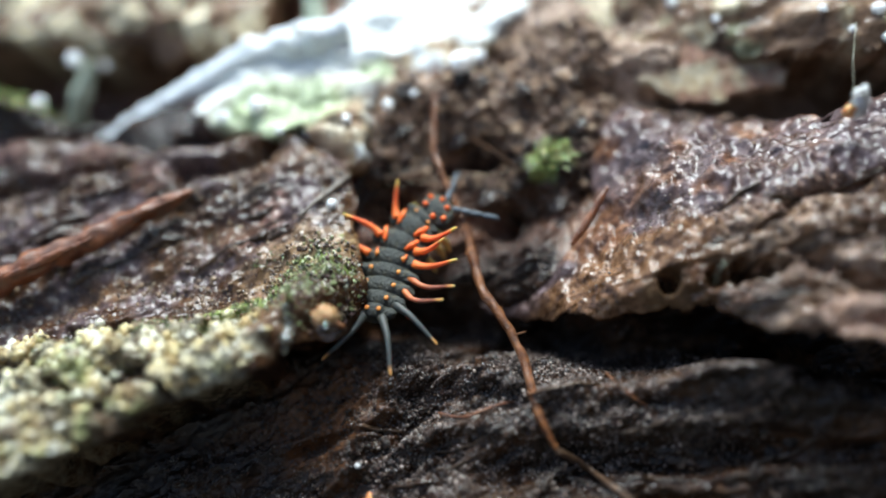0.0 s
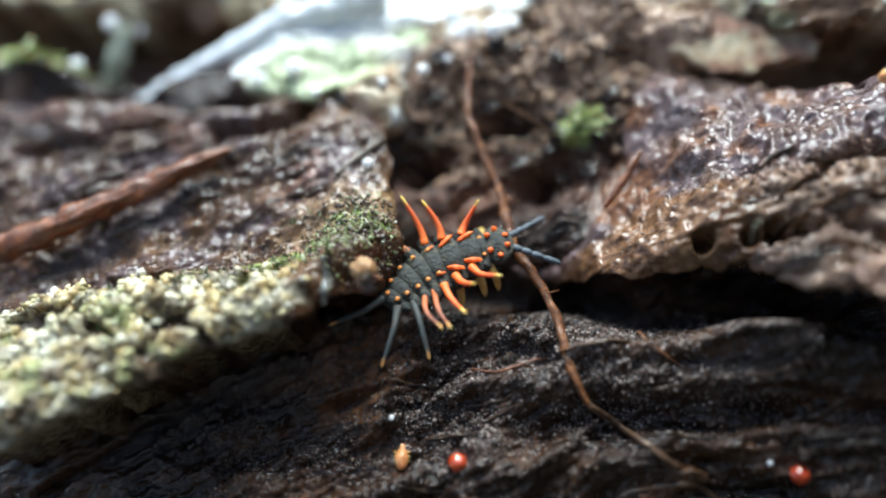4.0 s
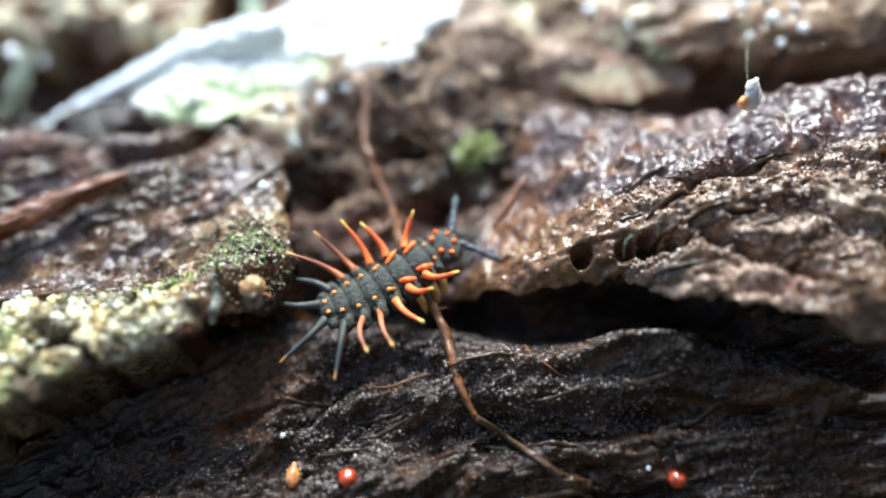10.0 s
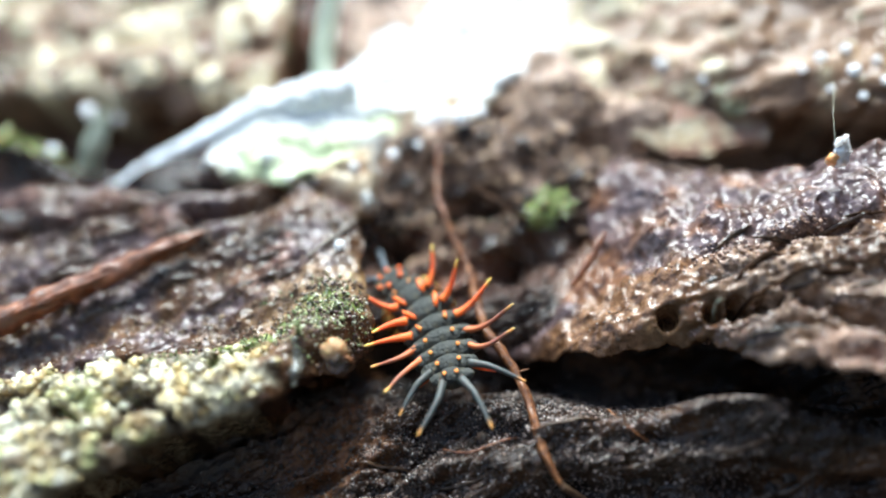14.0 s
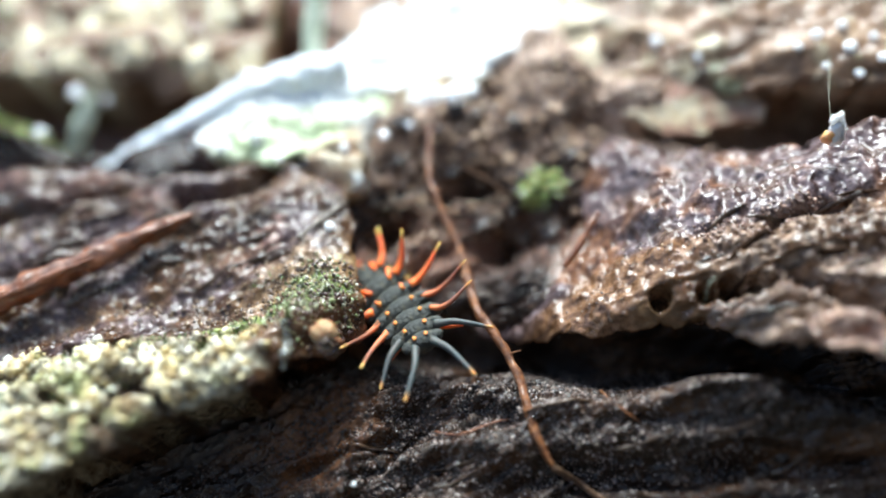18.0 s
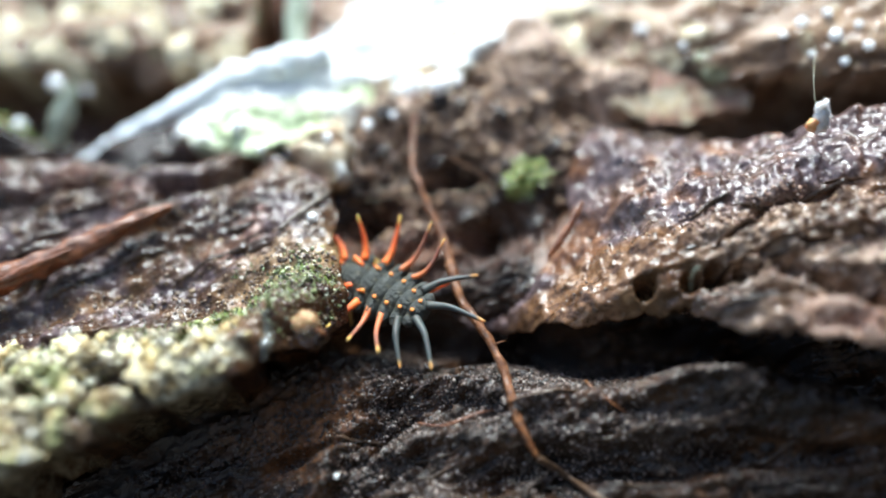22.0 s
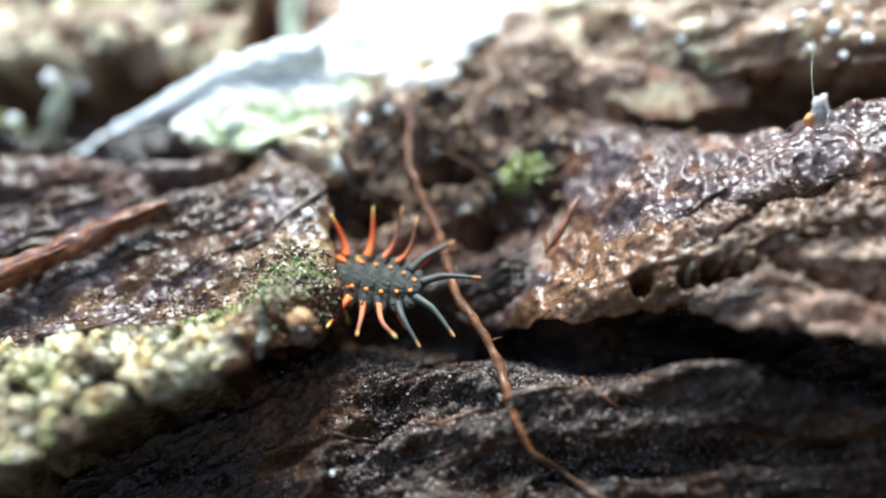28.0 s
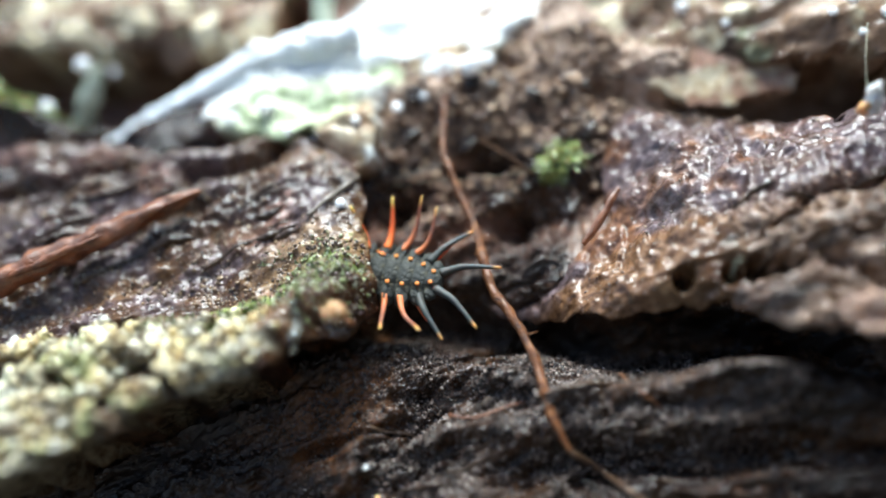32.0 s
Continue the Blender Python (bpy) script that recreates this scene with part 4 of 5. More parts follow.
mat_red = simple("red_egg", [(0.3, (0.24, 0.02, 0.006)), (0.7, (0.62, 0.085, 0.018))], 0.35, 0.18, 0.6, 0.7, 0.02, sub=0.4)
mat_white = simple("white_fungus", [(0.3, (0.80, 0.72, 0.62)), (0.5, (0.93, 0.93, 0.95))], 0.5, 0.2, 0.6, 0.8, 0.04, sub=1.0)


def bead(name, at, radii, mat, label, category, rough=0.06, seed=1, m=None):
    bm = bmesh.new()
    blob(bm, at, radii, 20, 14, rough, seed, m)
    return tagged(part(name, bm, mat, None), label, category)


bead("seed", (-6.32, -4.54, 2.95), (0.56, 0.50, 0.48), mat_tan, "small tan snail-like seed on the moss", "seed", 0.34, 4)
bead("water_drop", (-6.24, -5.32, 3.20), (0.40, 0.38, 0.40), mat_water, "clear water drop hanging from the tan seed", "water drop", 0.02)
bead("water_drop", (-5.84, 2.1, slab_at(-5.84, 2.1) + 0.15), (0.26, 0.26, 0.24), mat_white_glint, "water bead on a pale straw, its glint painted white", "water drop", 0.02)
strand("claw", [(-6.12, -4.57, 2.20), (-5.82, -4.80, 2.30), (-5.66, -4.91, 2.10)], [0.12, 0.13, 0.03], mat_root, "tiny reddish bud beside the seed", "bud", 5, 8)
for px, r in (((-20.50, 16.92, 0.30), 0.45), ((-22.66, 14.40, 0.00), 0.42), ((-19.28, 17.24, -1.00), 0.3), ((-9.31, 9.60, 0.90), 0.5), ((-11.36, 9.69, 0.50), 0.4), ((-6.64, 7.40, 0.40), 0.5), ((-6.40, 12.98, 2.20), 0.35), ((1.75, 9.40, 0.80), 0.6)):
    bead("water_drop", px, (r, r, r * 0.9), mat_white_glint, "water bead on pale lichen, its glint painted white", "water drop", 0.03)


def mite(at, radii, mat, label, turn):
    x, y = at[:2]
    z = ground_at(x, y) + radii[2] * 0.75
    ob = tagged(new("mite"), label, "mite")
    ob.matrix_world = pose(x * MM, y * MM, z * MM, 0, 0, turn)
    bm = bmesh.new()
    part("body", blob(bm, (0, 0, 0), radii, 20, 14, 0.08, 2), mat, ob)
    bm = bmesh.new()
    part("head", blob(bm, (radii[0] * 1.05, 0, -0.05), (radii[0] * 0.35, radii[1] * 0.4, radii[2] * 0.4), 12, 8, 0.05, 5), mat, ob)
    for k in range(6):
        side = 1 if k % 2 else -1
        x0 = radii[0] * (0.55 - 0.4 * (k // 2))
        bm = bmesh.new()
        tube(bm, smooth_line([(x0, side * radii[1] * 0.7, 0), (x0 + 0.05, side * radii[1] * 1.1, 0.0), (x0 + 0.08, side * radii[1] * 1.22, -radii[2] * 0.8)], 3), [0.03, 0.026, 0.012], 6)
        part("leg", bm, mat_leg, ob)
    return ob


mite((-6.52, -11.50), (0.50, 0.30, 0.30), mat_egg, "orange shiny mite crawling on the wet wood", 80)
for at, r, lab in (((-4.05, -12.20), 0.42, "round red egg on the wet wood"), ((10.11, -14.88), 0.42, "round orange-red egg on the dark wood")):
    z = ground_at(*at) + 0.3 * r
    bead("egg", (*at, z), (r, r, r * 0.92), mat_red, lab, "egg", 0.10)
for at in ((8.99, -14.27), (8.54, -15.46), (-6.61, -9.83)):
    bead("water_drop", (*at, ground_at(*at) + 0.1), (0.13, 0.13, 0.12), mat_white_glint, "tiny water bead on the dark wood, its glint painted white", "water drop", 0.03)


mat_fungus_foot = simple("orange_fungus_foot", [(0.3, (0.62, 0.26, 0.08)), (0.7, (0.85, 0.50, 0.22))], 0.4, 0.3, 0.5, 0.5, 0.04, sub=0.4)


def build_fungus():
    ob = tagged(new("white_fungus"), "small white waxy fungus tuft with an orange foot", "fungus")
    rng = random.Random(5)
    cx, cy, cz = (17.69, -0.18, 3.00)
    for k in range(9):
        bm = bmesh.new()
        a, h = rng.uniform(0, 6.28), k * 0.13
        out = 0.36 * (1 - k / 10)
        orange = math.cos(a) < -0.25 and k < 6
        size = 0.7 if orange else 1.0
        blob(bm, (cx + out * math.cos(a), cy + out * math.sin(a), cz + h + (0.2 if orange else 0)), (size * (0.42 - 0.032 * k), size * (0.38 - 0.028 * k), 0.36), 12, 9, 0.45, k)
        part("lobe", bm, mat_fungus_foot if orange else mat_white, ob)


build_fungus()

# ---- far pieces behind: pale crust, far bark, wood chip, back ledge ----
mat_far = wet_wood("far_bark", (0.04, 0.022, 0.013), (0.30, 0.18, 0.11), (0.74, 0.53, 0.36), gloss=(0.25, 0.55), masks=(("pale", (0.66, 0.50, 0.27), (0.93, 0.86, 0.64)), MINT, ("white", (0.8, 0.82, 0.8), (0.93, 0.95, 0.93)), ("pink", (0.17, 0.08, 0.05), (0.52, 0.30, 0.205))))


PARTS_OF = {"bark_block": ("pale", "lichen_patch", "bark"), "lichen_crust": ("moss", "moss_patch", "crust"), "wood_chip": ("pink", "pink_layer", "chip"), "back_ledge": ("pale", "pale_layer", "wood")}


SURFACE = {}


def islands(cells, least):
    """Connected patches of a cell mask, the small ones left out."""
    left, out = cells.copy(), []
    while left.any():
        j, i = np.argwhere(left)[0]
        seen, stack = np.zeros_like(left), [(j, i)]
        left[j, i] = False
        while stack:
            j, i = stack.pop()
            seen[j, i] = True
            for b, a in ((j + 1, i), (j - 1, i), (j, i + 1), (j, i - 1)):
                if 0 <= b < left.shape[0] and 0 <= a < left.shape[1] and left[b, a]:
                    left[b, a] = False
                    stack.append((b, a))
        if seen.sum() >= least:
            out.append(seen)
    return out


def crust_moss(x, y, n):
    return 0.9 * ramp(1.3 * bump_at(x, y, *(-8.30, 9.13), 4.4, 2.6) + bump_at(x, y, *(-2.33, 10.79), 1.5, 0.9) + bump_at(x, y, *(5.20, 10.92), 2.0, 0.8) + 0.3 * n, 0.35, 0.8)


def far_slab(name, outline, height, relief, label, category, masks_of, low=-6.0, step=0.15, seed=0, tilt=(0, 0), drop=0.9):
    xs, ys = [p[0] for p in outline], [p[1] for p in outline]
    x, y = plane_grid(min(xs) - 1, max(xs) + 1, min(ys) - 1, max(ys) + 1, step)
    edge = inside(x, y, outline)
    z = height + tilt[0] * (x - np.mean(xs)) + tilt[1] * (y - np.mean(ys)) + relief * (1.0 * fbm(x, y, 2.4, 4, seed, 0.6) + 0.4 * grain(x, y, 4.0, 0.9, -6, 4, seed + 5)) - drop * np.exp(-np.clip(edge, 0, None) / 0.6)
    rim = edge + 0.6 * fbm(x, y, 1.8, 4, seed + 9, 0.6)
    keep = (rim[:-1, :-1] > 0) & (rim[1:, 1:] > 0)
    masks = masks_of(x, y, fbm(x, y, 1.6, 4, seed + 20))
    SURFACE[name] = (x, y, z)
    ob = tagged(new(name), label, category)
    which, split, rest = PARTS_OF[name]
    zone = (dict(masks)[which] > 0.5)[:-1, :-1] & keep
    patches = [(split, c) for c in islands(zone, 160)]
    rest_cells = keep.copy()
    for _, c in patches:
        rest_cells &= ~c
    for part_name, cells in patches + [(rest, c) for c in islands(rest_cells, 40)]:
        grid_mesh(part_name, x, y, z, cells, mat_far, masks, (low, 1.2), "", keep).parent = ob
    return ob


far_slab("bark_block", [(-33.31, 20.86), (-27.85, 20.66), (-21.83, 18.33), (-17.58, 17.77), (-14.75, 16.23), (-11.67, 15.97), (-9.28, 15.93), (-8.11, 18.85), (-7.06, 24.70), (-13.58, 35.15), (-41.64, 46.18)], 1.2, 0.9, "bark block crusted with pale tan lichen", "bark",
         lambda x, y, n: (("pale", ramp(n, 0.0, 0.28)), ("moss", ramp(-n, 0.6, 0.9)), ("white", 0 * n)), seed=300, tilt=(0, 0.10))
# whiter towards the far end: overexposed glare is put into the crust's colour
far_slab("lichen_crust", [(-13.75, 10.66), (-11.19, 8.66), (-8.11, 7.24), (-5.79, 5.40), (-4.03, 5.40), (-3.52, 8.55), (-0.87, 9.68), (2.20, 8.95), (4.73, 11.77), (8.60, 13.92), (11.41, 21.81), (-0.32, 28.81), (-3.16, 17.86), (-6.29, 14.34), (-9.34, 14.83), (-11.75, 13.70)], 0.4, 0.7, "pale lichen crust with green moss, glare painted white", "lichen",
         lambda x, y, n: (("pale", 0.6 * ramp(n + 0.12 * (y - 8.0), -0.35, -0.05)), ("moss", crust_moss(x, y, n)), ("white", ramp(n + 0.12 * (y - 8.0), -0.15, 0.3) * (1 - crust_moss(x, y, n)))), low=-5, seed=340, tilt=(0, -0.12))
far_slab("wood_chip", [(10.47, 6.74), (11.97, 8.27), (14.68, 8.86), (17.23, 7.59), (18.31, 5.64), (17.75, 4.51), (15.07, 4.83), (12.51, 5.36)], -0.9, 0.14, "tan-pink wood chip lying above the crack", "wood chip",
         lambda x, y, n: (("pale", 0.55 * ramp(n, -0.1, 0.5)), ("moss", 0 * n), ("white", 0 * n), ("pink", 0.8 * ramp(-n, -0.3, 0.3))), low=-2.5, seed=380, tilt=(0.02, 0.3), drop=0.05)
far_slab("back_ledge", [(4.24, 9.27), (7.69, 10.42), (10.46, 8.98), (13.77, 7.79), (17.49, 5.83), (20.30, 4.97), (23.76, 4.46), (29.09, 3.41), (34.99, 12.19), (12.30, 22.42), (7.54, 12.35)], 0.7, 0.6, "tan rotten wood ledge glistening with water", "wood",
         lambda x, y, n: (("pale", ramp(n - 0.06 * (x - 15), -0.1, 0.5) * 0.75), ("moss", ramp(-n, 0.6, 0.9) * 0.3), ("white", 0 * n)), low=-5, seed=420, tilt=(0.13, 0.06))


def rest_on(name, at):
    x, y, z = SURFACE[name]
    j, i = np.unravel_index(np.argmin(np.hypot(x - at[0], y - at[1])), x.shape)
    return (at[0], at[1], float(z[j, i]))


for at, r in (((19.63, 6.75), 0.22), ((20.78, 7.23), 0.3), ((20.73, 5.52), 0.2), ((22.21, 7.42), 0.26), ((22.09, 6.05), 0.34), ((22.17, 4.76), 0.24), ((23.40, 6.34), 0.22), ((23.26, 4.89), 0.28), ((13.42, 10.40), 0.34), ((15.17, 8.67), 0.22)):
    bx, by, bz = rest_on("back_ledge", at)
    bead("water_drop", (bx, by, bz + 0.4 * r), (r, r, r * 0.85), mat_white_glint, "water bead on the tan wood ledge, its glint painted white", "water drop", 0.05)
for at, r in (((-2.46, 8.08), 0.3), ((-4.61, 7.18), 0.26), ((-8.20, 7.57), 0.24), ((2.80, 10.13), 0.4), ((-0.99, 8.48), 0.24)):
    bx, by, bz = rest_on("lichen_crust", at)
    bead("water_drop", (bx, by, bz + 0.4 * r), (r, r, r * 0.85), mat_white_glint, "water bead on pale lichen, its glint painted white", "water drop", 0.05)


# ---- crumbs, lichen grains and moss leaves ----
def scatter_mesh(name, verts, faces, mat, label, category):
    """Many small pieces in one mesh; verts (pieces, corners, 3) in mm, faces of one piece."""
    n, k = verts.shape[:2]
    f = (np.asarray(faces)[None] + (np.arange(n) * k)[:, None, None]).reshape(-1, len(faces[0]))
    me = bpy.data.meshes.new(name)
    me.vertices.add(n * k)
    me.vertices.foreach_set("co", (verts.reshape(-1, 3) * MM).astype(np.float32).ravel())
    me.loops.add(f.size)
    me.loops.foreach_set("vertex_index", f.astype(np.int32).ravel())
    me.polygons.add(len(f))
    me.polygons.foreach_set("loop_start", np.arange(0, f.size, f.shape[1], dtype=np.int32))
    me.polygons.foreach_set("loop_total", np.full(len(f), f.shape[1], np.int32))
    me.polygons.foreach_set("use_smooth", np.ones(len(f), bool))
    me.materials.append(mat)
    me.update(calc_edges=True)
    return tagged(new(name, me), label, category, kind="stuff")


def island_paint(name, stops, rough, coat, relief=0.03, sub=0.0, patches=()):
    m, n, l, p = material(name)
    geo = n.new("ShaderNodeNewGeometry")
    col = colour_ramp(m, geo.outputs["Random Per Island"], stops)
    col = mix(m, span(m, noise_node(m, 0.15, 3), 0.4, 0.7, 0.0, 0.5), col, stops[0][1])
    for size, lo, hi, tint in patches:
        col = mix(m, span(m, noise_node(m, size, 4), lo, hi, 0.0, 0.85), col, tint)
    l.new(col, p.inputs["Base Color"])
    p.inputs["Roughness"].default_value = rough
    p.inputs["Coat Weight"].default_value, p.inputs["Coat Roughness"].default_value = coat, 0.1
    if sub:
        p.inputs["Subsurface Weight"].default_value, p.inputs["Subsurface Scale"].default_value = sub, 0.2 * MM
    l.new(bump(m, noise_node(m, 0.09, 3), relief), p.inputs["Normal"])
    return m


_ico = bmesh.new()
bmesh.ops.create_icosphere(_ico, subdivisions=1, radius=1.0)
ICO_V = np.array([v.co[:] for v in _ico.verts])
ICO_F = [[v.index for v in f.verts] for f in _ico.faces]
_ico.free()


def grains(name, n, box, height, accept, size, mat, label, category, seed, tall=0.8):
    rng = np.random.RandomState(seed)
    x, y = rng.uniform(box[0], box[1], n), rng.uniform(box[2], box[3], n)
    ok = accept(x, y, rng.rand(n))
    x, y = x[ok], y[ok]
    n = len(x)
    r = size[0] + (size[1] - size[0]) * rng.rand(n) ** 2.2
    z = height(x, y) + 0.25 * r
    shape = ICO_V[None] * (0.45 + 1.0 * rng.rand(n, 12, 1)) * (0.7 + 0.6 * rng.rand(n, 1, 3)) * np.array([1, 1, tall])
    verts = shape * r[:, None, None] + np.stack([x, y, z], 1)[:, None]
    return scatter_mesh(name, verts, ICO_F, mat, label, category)


def leaves(name, n, box, height, accept, size, mat, label, category, seed):
    """Small bent pointed blades."""
    rng = np.random.RandomState(seed)
    x, y = rng.uniform(box[0], box[1], n), rng.uniform(box[2], box[3], n)
    ok = accept(x, y, rng.rand(n))
    x, y = x[ok], y[ok]
    n = len(x)
    z = height(x, y)
    ln = rng.uniform(size[0], size[1], n)
    a, lean = rng.rand(n) * 2 * math.pi, rng.uniform(0.2, 1.1, n)
    out = np.stack([np.cos(a) * np.sin(lean), np.sin(a) * np.sin(lean), np.cos(lean)], 1)
    wide = np.stack([-np.sin(a), np.cos(a), 0 * a], 1)
    foot = np.stack([x, y, z - 0.05], 1)
    bow = np.stack([np.cos(a), np.sin(a), -0.6 + 0 * a], 1)
    v = np.stack([foot - wide * (ln * 0.10)[:, None], foot + wide * (ln * 0.10)[:, None],
                  foot + out * (ln * 0.5)[:, None] - wide * (ln * 0.17)[:, None], foot + out * (ln * 0.5)[:, None] + wide * (ln * 0.17)[:, None],
                  foot + out * ln[:, None] + bow * (ln * 0.3)[:, None], foot + out * (ln * 0.5)[:, None] + bow * (ln * 0.12)[:, None]], 1)
    return scatter_mesh(name, v, [[0, 1, 5], [0, 5, 2], [1, 3, 5], [2, 5, 4], [5, 3, 4]], mat, label, category)


mat_crumb = island_paint("wet_crumb", [(0.0, (0.008, 0.005, 0.003)), (0.5, (0.045, 0.025, 0.015)), (0.9, (0.09, 0.05, 0.03)), (1.0, (0.20, 0.13, 0.09))], 0.5, 0.15)
mat_bark_crumb = island_paint("bark_crumb", [(0.0, (0.015, 0.008, 0.004)), (0.45, (0.09, 0.048, 0.022)), (0.8, (0.21, 0.125, 0.06)), (1.0, (0.40, 0.28, 0.16))], 0.3, 0.4)
mat_grain = island_paint("lichen_grain", [(0.0, (0.10, 0.06, 0.025)), (0.2, (0.40, 0.27, 0.10)), (0.4, (0.70, 0.56, 0.27)), (0.75, (0.84, 0.76, 0.50)), (1.0, (0.88, 0.86, 0.74))], 0.5, 0.25, patches=((2.6, 0.54, 0.64, (0.31, 0.34, 0.13)), (1.9, 0.52, 0.60, (0.11, 0.075, 0.045)), (3.1, 0.55, 0.66, (0.80, 0.78, 0.66))))
mat_lime = island_paint("lime_moss_leaf", [(0.0, (0.18, 0.21, 0.06)), (0.5, (0.52, 0.58, 0.20)), (1.0, (0.84, 0.86, 0.50))], 0.4, 0.3, 0.01, 0.3)
mat_leaf = island_paint("moss_leaf", [(0.0, (0.03, 0.04, 0.014)), (0.5, (0.11, 0.145, 0.045)), (1.0, (0.42, 0.47, 0.22))], 0.4, 0.3, 0.01, 0.2)


def slab_z(x, y):
    return slab_height(x, y)[0]


def ledge_z(x, y):
    return ledge_height(x, y)[0]


def on_slab(x, y):
    return slab_height(x, y)[1] > 0.15


def on_ledge(x, y):
    return ledge_height(x, y)[1] > 0.15


grains("wood_crumbs", 30000, (-16, 17, -18, 8), ground_height, lambda x, y, r: ~on_slab(x, y) & ~on_ledge(x, y) & (r < 0.3 + ramp(fbm(x, y, 2, 3, 500), -0.2, 0.4)), (0.03, 0.10), mat_crumb, "wet dark brown wood crumbs", "wood crumbs", 11, 0.55)
mat_rubble = island_paint("wood_rubble", [(0.0, (0.03, 0.014, 0.008)), (0.4, (0.14, 0.07, 0.04)), (0.75, (0.34, 0.20, 0.115)), (1.0, (0.58, 0.40, 0.26))], 0.6, 0.25)
grains("wood_rubble", 7000, (-4.5, 9.5, 2.0, 11.5), ground_height, lambda x, y, r: (bump_at(x, y, *(5.0, 3.4), 1.9, 1.5) < 0.4) & ~on_slab(x, y) & ~on_ledge(x, y) & (r < 0.28 + 0.8 * ramp(y - 0.1 * x, 4.2, 7.5) * ramp(fbm(x, y, 1.6, 3, 507), -0.4, 0.3)), (0.06, 0.30), mat_rubble, "wet tan-brown crumbs of rotten wood above the hollow", "wood crumbs", 19, 0.7)
# the paler grey grains stand in for wet glints along the ridge
mat_grit = island_paint("wet_grit", [(0.0, (0.012, 0.007, 0.005)), (0.45, (0.07, 0.04, 0.028)), (0.8, (0.18, 0.125, 0.10)), (1.0, (0.36, 0.28, 0.24))], 0.25, 0.8)
grains("wood_grit", 22000, (-7.5, 13, -13.5, -5.0), ground_height, lambda x, y, r: ~on_slab(x, y) & ~on_ledge(x, y) & (r < (0.25 + ramp(fbm(x, y, 1.4, 3, 505), -0.2, 0.4)) * ramp(13.0 - x, 0, 6) * ramp(y + 13.5, 0, 2.5) * ramp(x + 7.5, 0, 2.5)), (0.025, 0.10), mat_grit, "fine wet grit on the rotten wood ridge, pale grains painted as glints", "wood grit", 18, 0.6)
grains("bark_crumbs", 9000, (-26, -3, -6, 9), slab_z, lambda x, y, r: on_slab(x, y) & (r < 0.3 + ramp(fbm(x, y, 2, 3, 510), -0.1, 0.5)) & ((slab_height(x, y)[2] < 0.75) | (x > -7.5)), (0.03, 0.13), mat_bark_crumb, "wet brown bark crumbs", "bark crumbs", 12, 0.55)
grains("slope_crumbs", 7000, (2, 24, -9, 7), ledge_z, lambda x, y, r: on_ledge(x, y) & (r < (0.12 + ramp(fbm(x, y, 2, 3, 520), 0.0, 0.5)) * (1 - 0.6 * amber_zone(x, y)) * (0.25 + 0.75 * ramp(-y, 2.5, 4.0))), (0.02, 0.085), mat_bark_crumb, "wet brown wood crumbs on the ledge", "wood crumbs", 13, 0.5)
grains("lichen_grains", 26000, (-28, -8.0, -14, 4), slab_z, lambda x, y, r: on_slab(x, y) & (slab_height(x, y)[2] + 0.2 * fbm(x, y, 1.0, 3, 81) > 0.72) & (slab_pits(x, y) < 0.4) & (r < (0.25 + ramp(fbm(x, y, 1.2, 3, 530), -0.2, 0.3)) * ramp(-x, 8.6, 11.0)), (0.06, 0.29), mat_grain, "cream granular lichen", "lichen", 14, 1.2)
mat_tip_grain = island_paint("mossy_grain", [(0.0, (0.03, 0.016, 0.010)), (0.3, (0.13, 0.065, 0.055)), (0.5, (0.22, 0.135, 0.055)), (0.72, (0.20, 0.25, 0.08)), (0.9, (0.40, 0.42, 0.24)), (1.0, (0.62, 0.60, 0.5))], 0.4, 0.45)
grains("mossy_grains", 7000, (-10.5, -3.5, -6.5, 3.5), slab_z, lambda x, y, r: on_slab(x, y) & (bump_at(x, y, *(-6.26, -2.45), 2.6, 2.6) + 0.25 * fbm(x, y, 0.8, 3, 560) > 0.3 + 0.4 * r), (0.025, 0.11), mat_tip_grain, "fine mossy and reddish grains on the bark tip", "moss grains", 17, 1.0)
mat_plate_crumb = island_paint("plate_crumb", [(0.0, (0.03, 0.012, 0.007)), (0.35, (0.16, 0.075, 0.045)), (0.65, (0.34, 0.20, 0.14)), (0.88, (0.55, 0.38, 0.30)), (1.0, (0.72, 0.60, 0.52))], 0.35, 0.5)
grains("plate_crumbs", 9000, (8.5, 22, -12.5, -2.5), ledge_z, lambda x, y, r: on_ledge(x, y) & (r < (0.2 + 0.8 * ramp(fbm(x, y, 1.3, 3, 525), -0.2, 0.4)) * ramp(x, 8.5, 11.5)), (0.025, 0.12), mat_plate_crumb, "gritty pinkish-brown crumbs on the splintered plate", "wood crumbs", 22, 0.6)
leaves("moss", 11000, (-26, -3, -8, 6), slab_z, lambda x, y, r: on_slab(x, y) & (bump_at(x, y, *(-12.32, -2.95), 4.5, 0.9, 8) + 0.85 * bump_at(x, y, *(-6.48, -1.78), 2.6, 2.2) + bump_at(x, y, *(-18.96, -4.06), 2.0, 1.6) + bump_at(x, y, *(-9.47, -0.34), 0.8, 0.4) + 0.5 * fbm(x, y, 0.9, 3, 540) > 0.5 + 0.4 * r), (0.10, 0.36), mat_leaf, "short green moss on the bark slab", "moss", 15)
leaves("moss", 2600, (2, 10, 0, 8), ground_height, lambda x, y, r: bump_at(x, y, *(5.12, 3.62), 1.3, 1.0) + 0.5 * bump_at(x, y, *(3.32, 1.86), 1.0, 0.8) + 0.45 * fbm(x, y, 0.8, 3, 550) > 0.55 + 0.3 * r, (0.25, 0.6), mat_lime, "bright green moss clump in the hollow", "moss", 16)
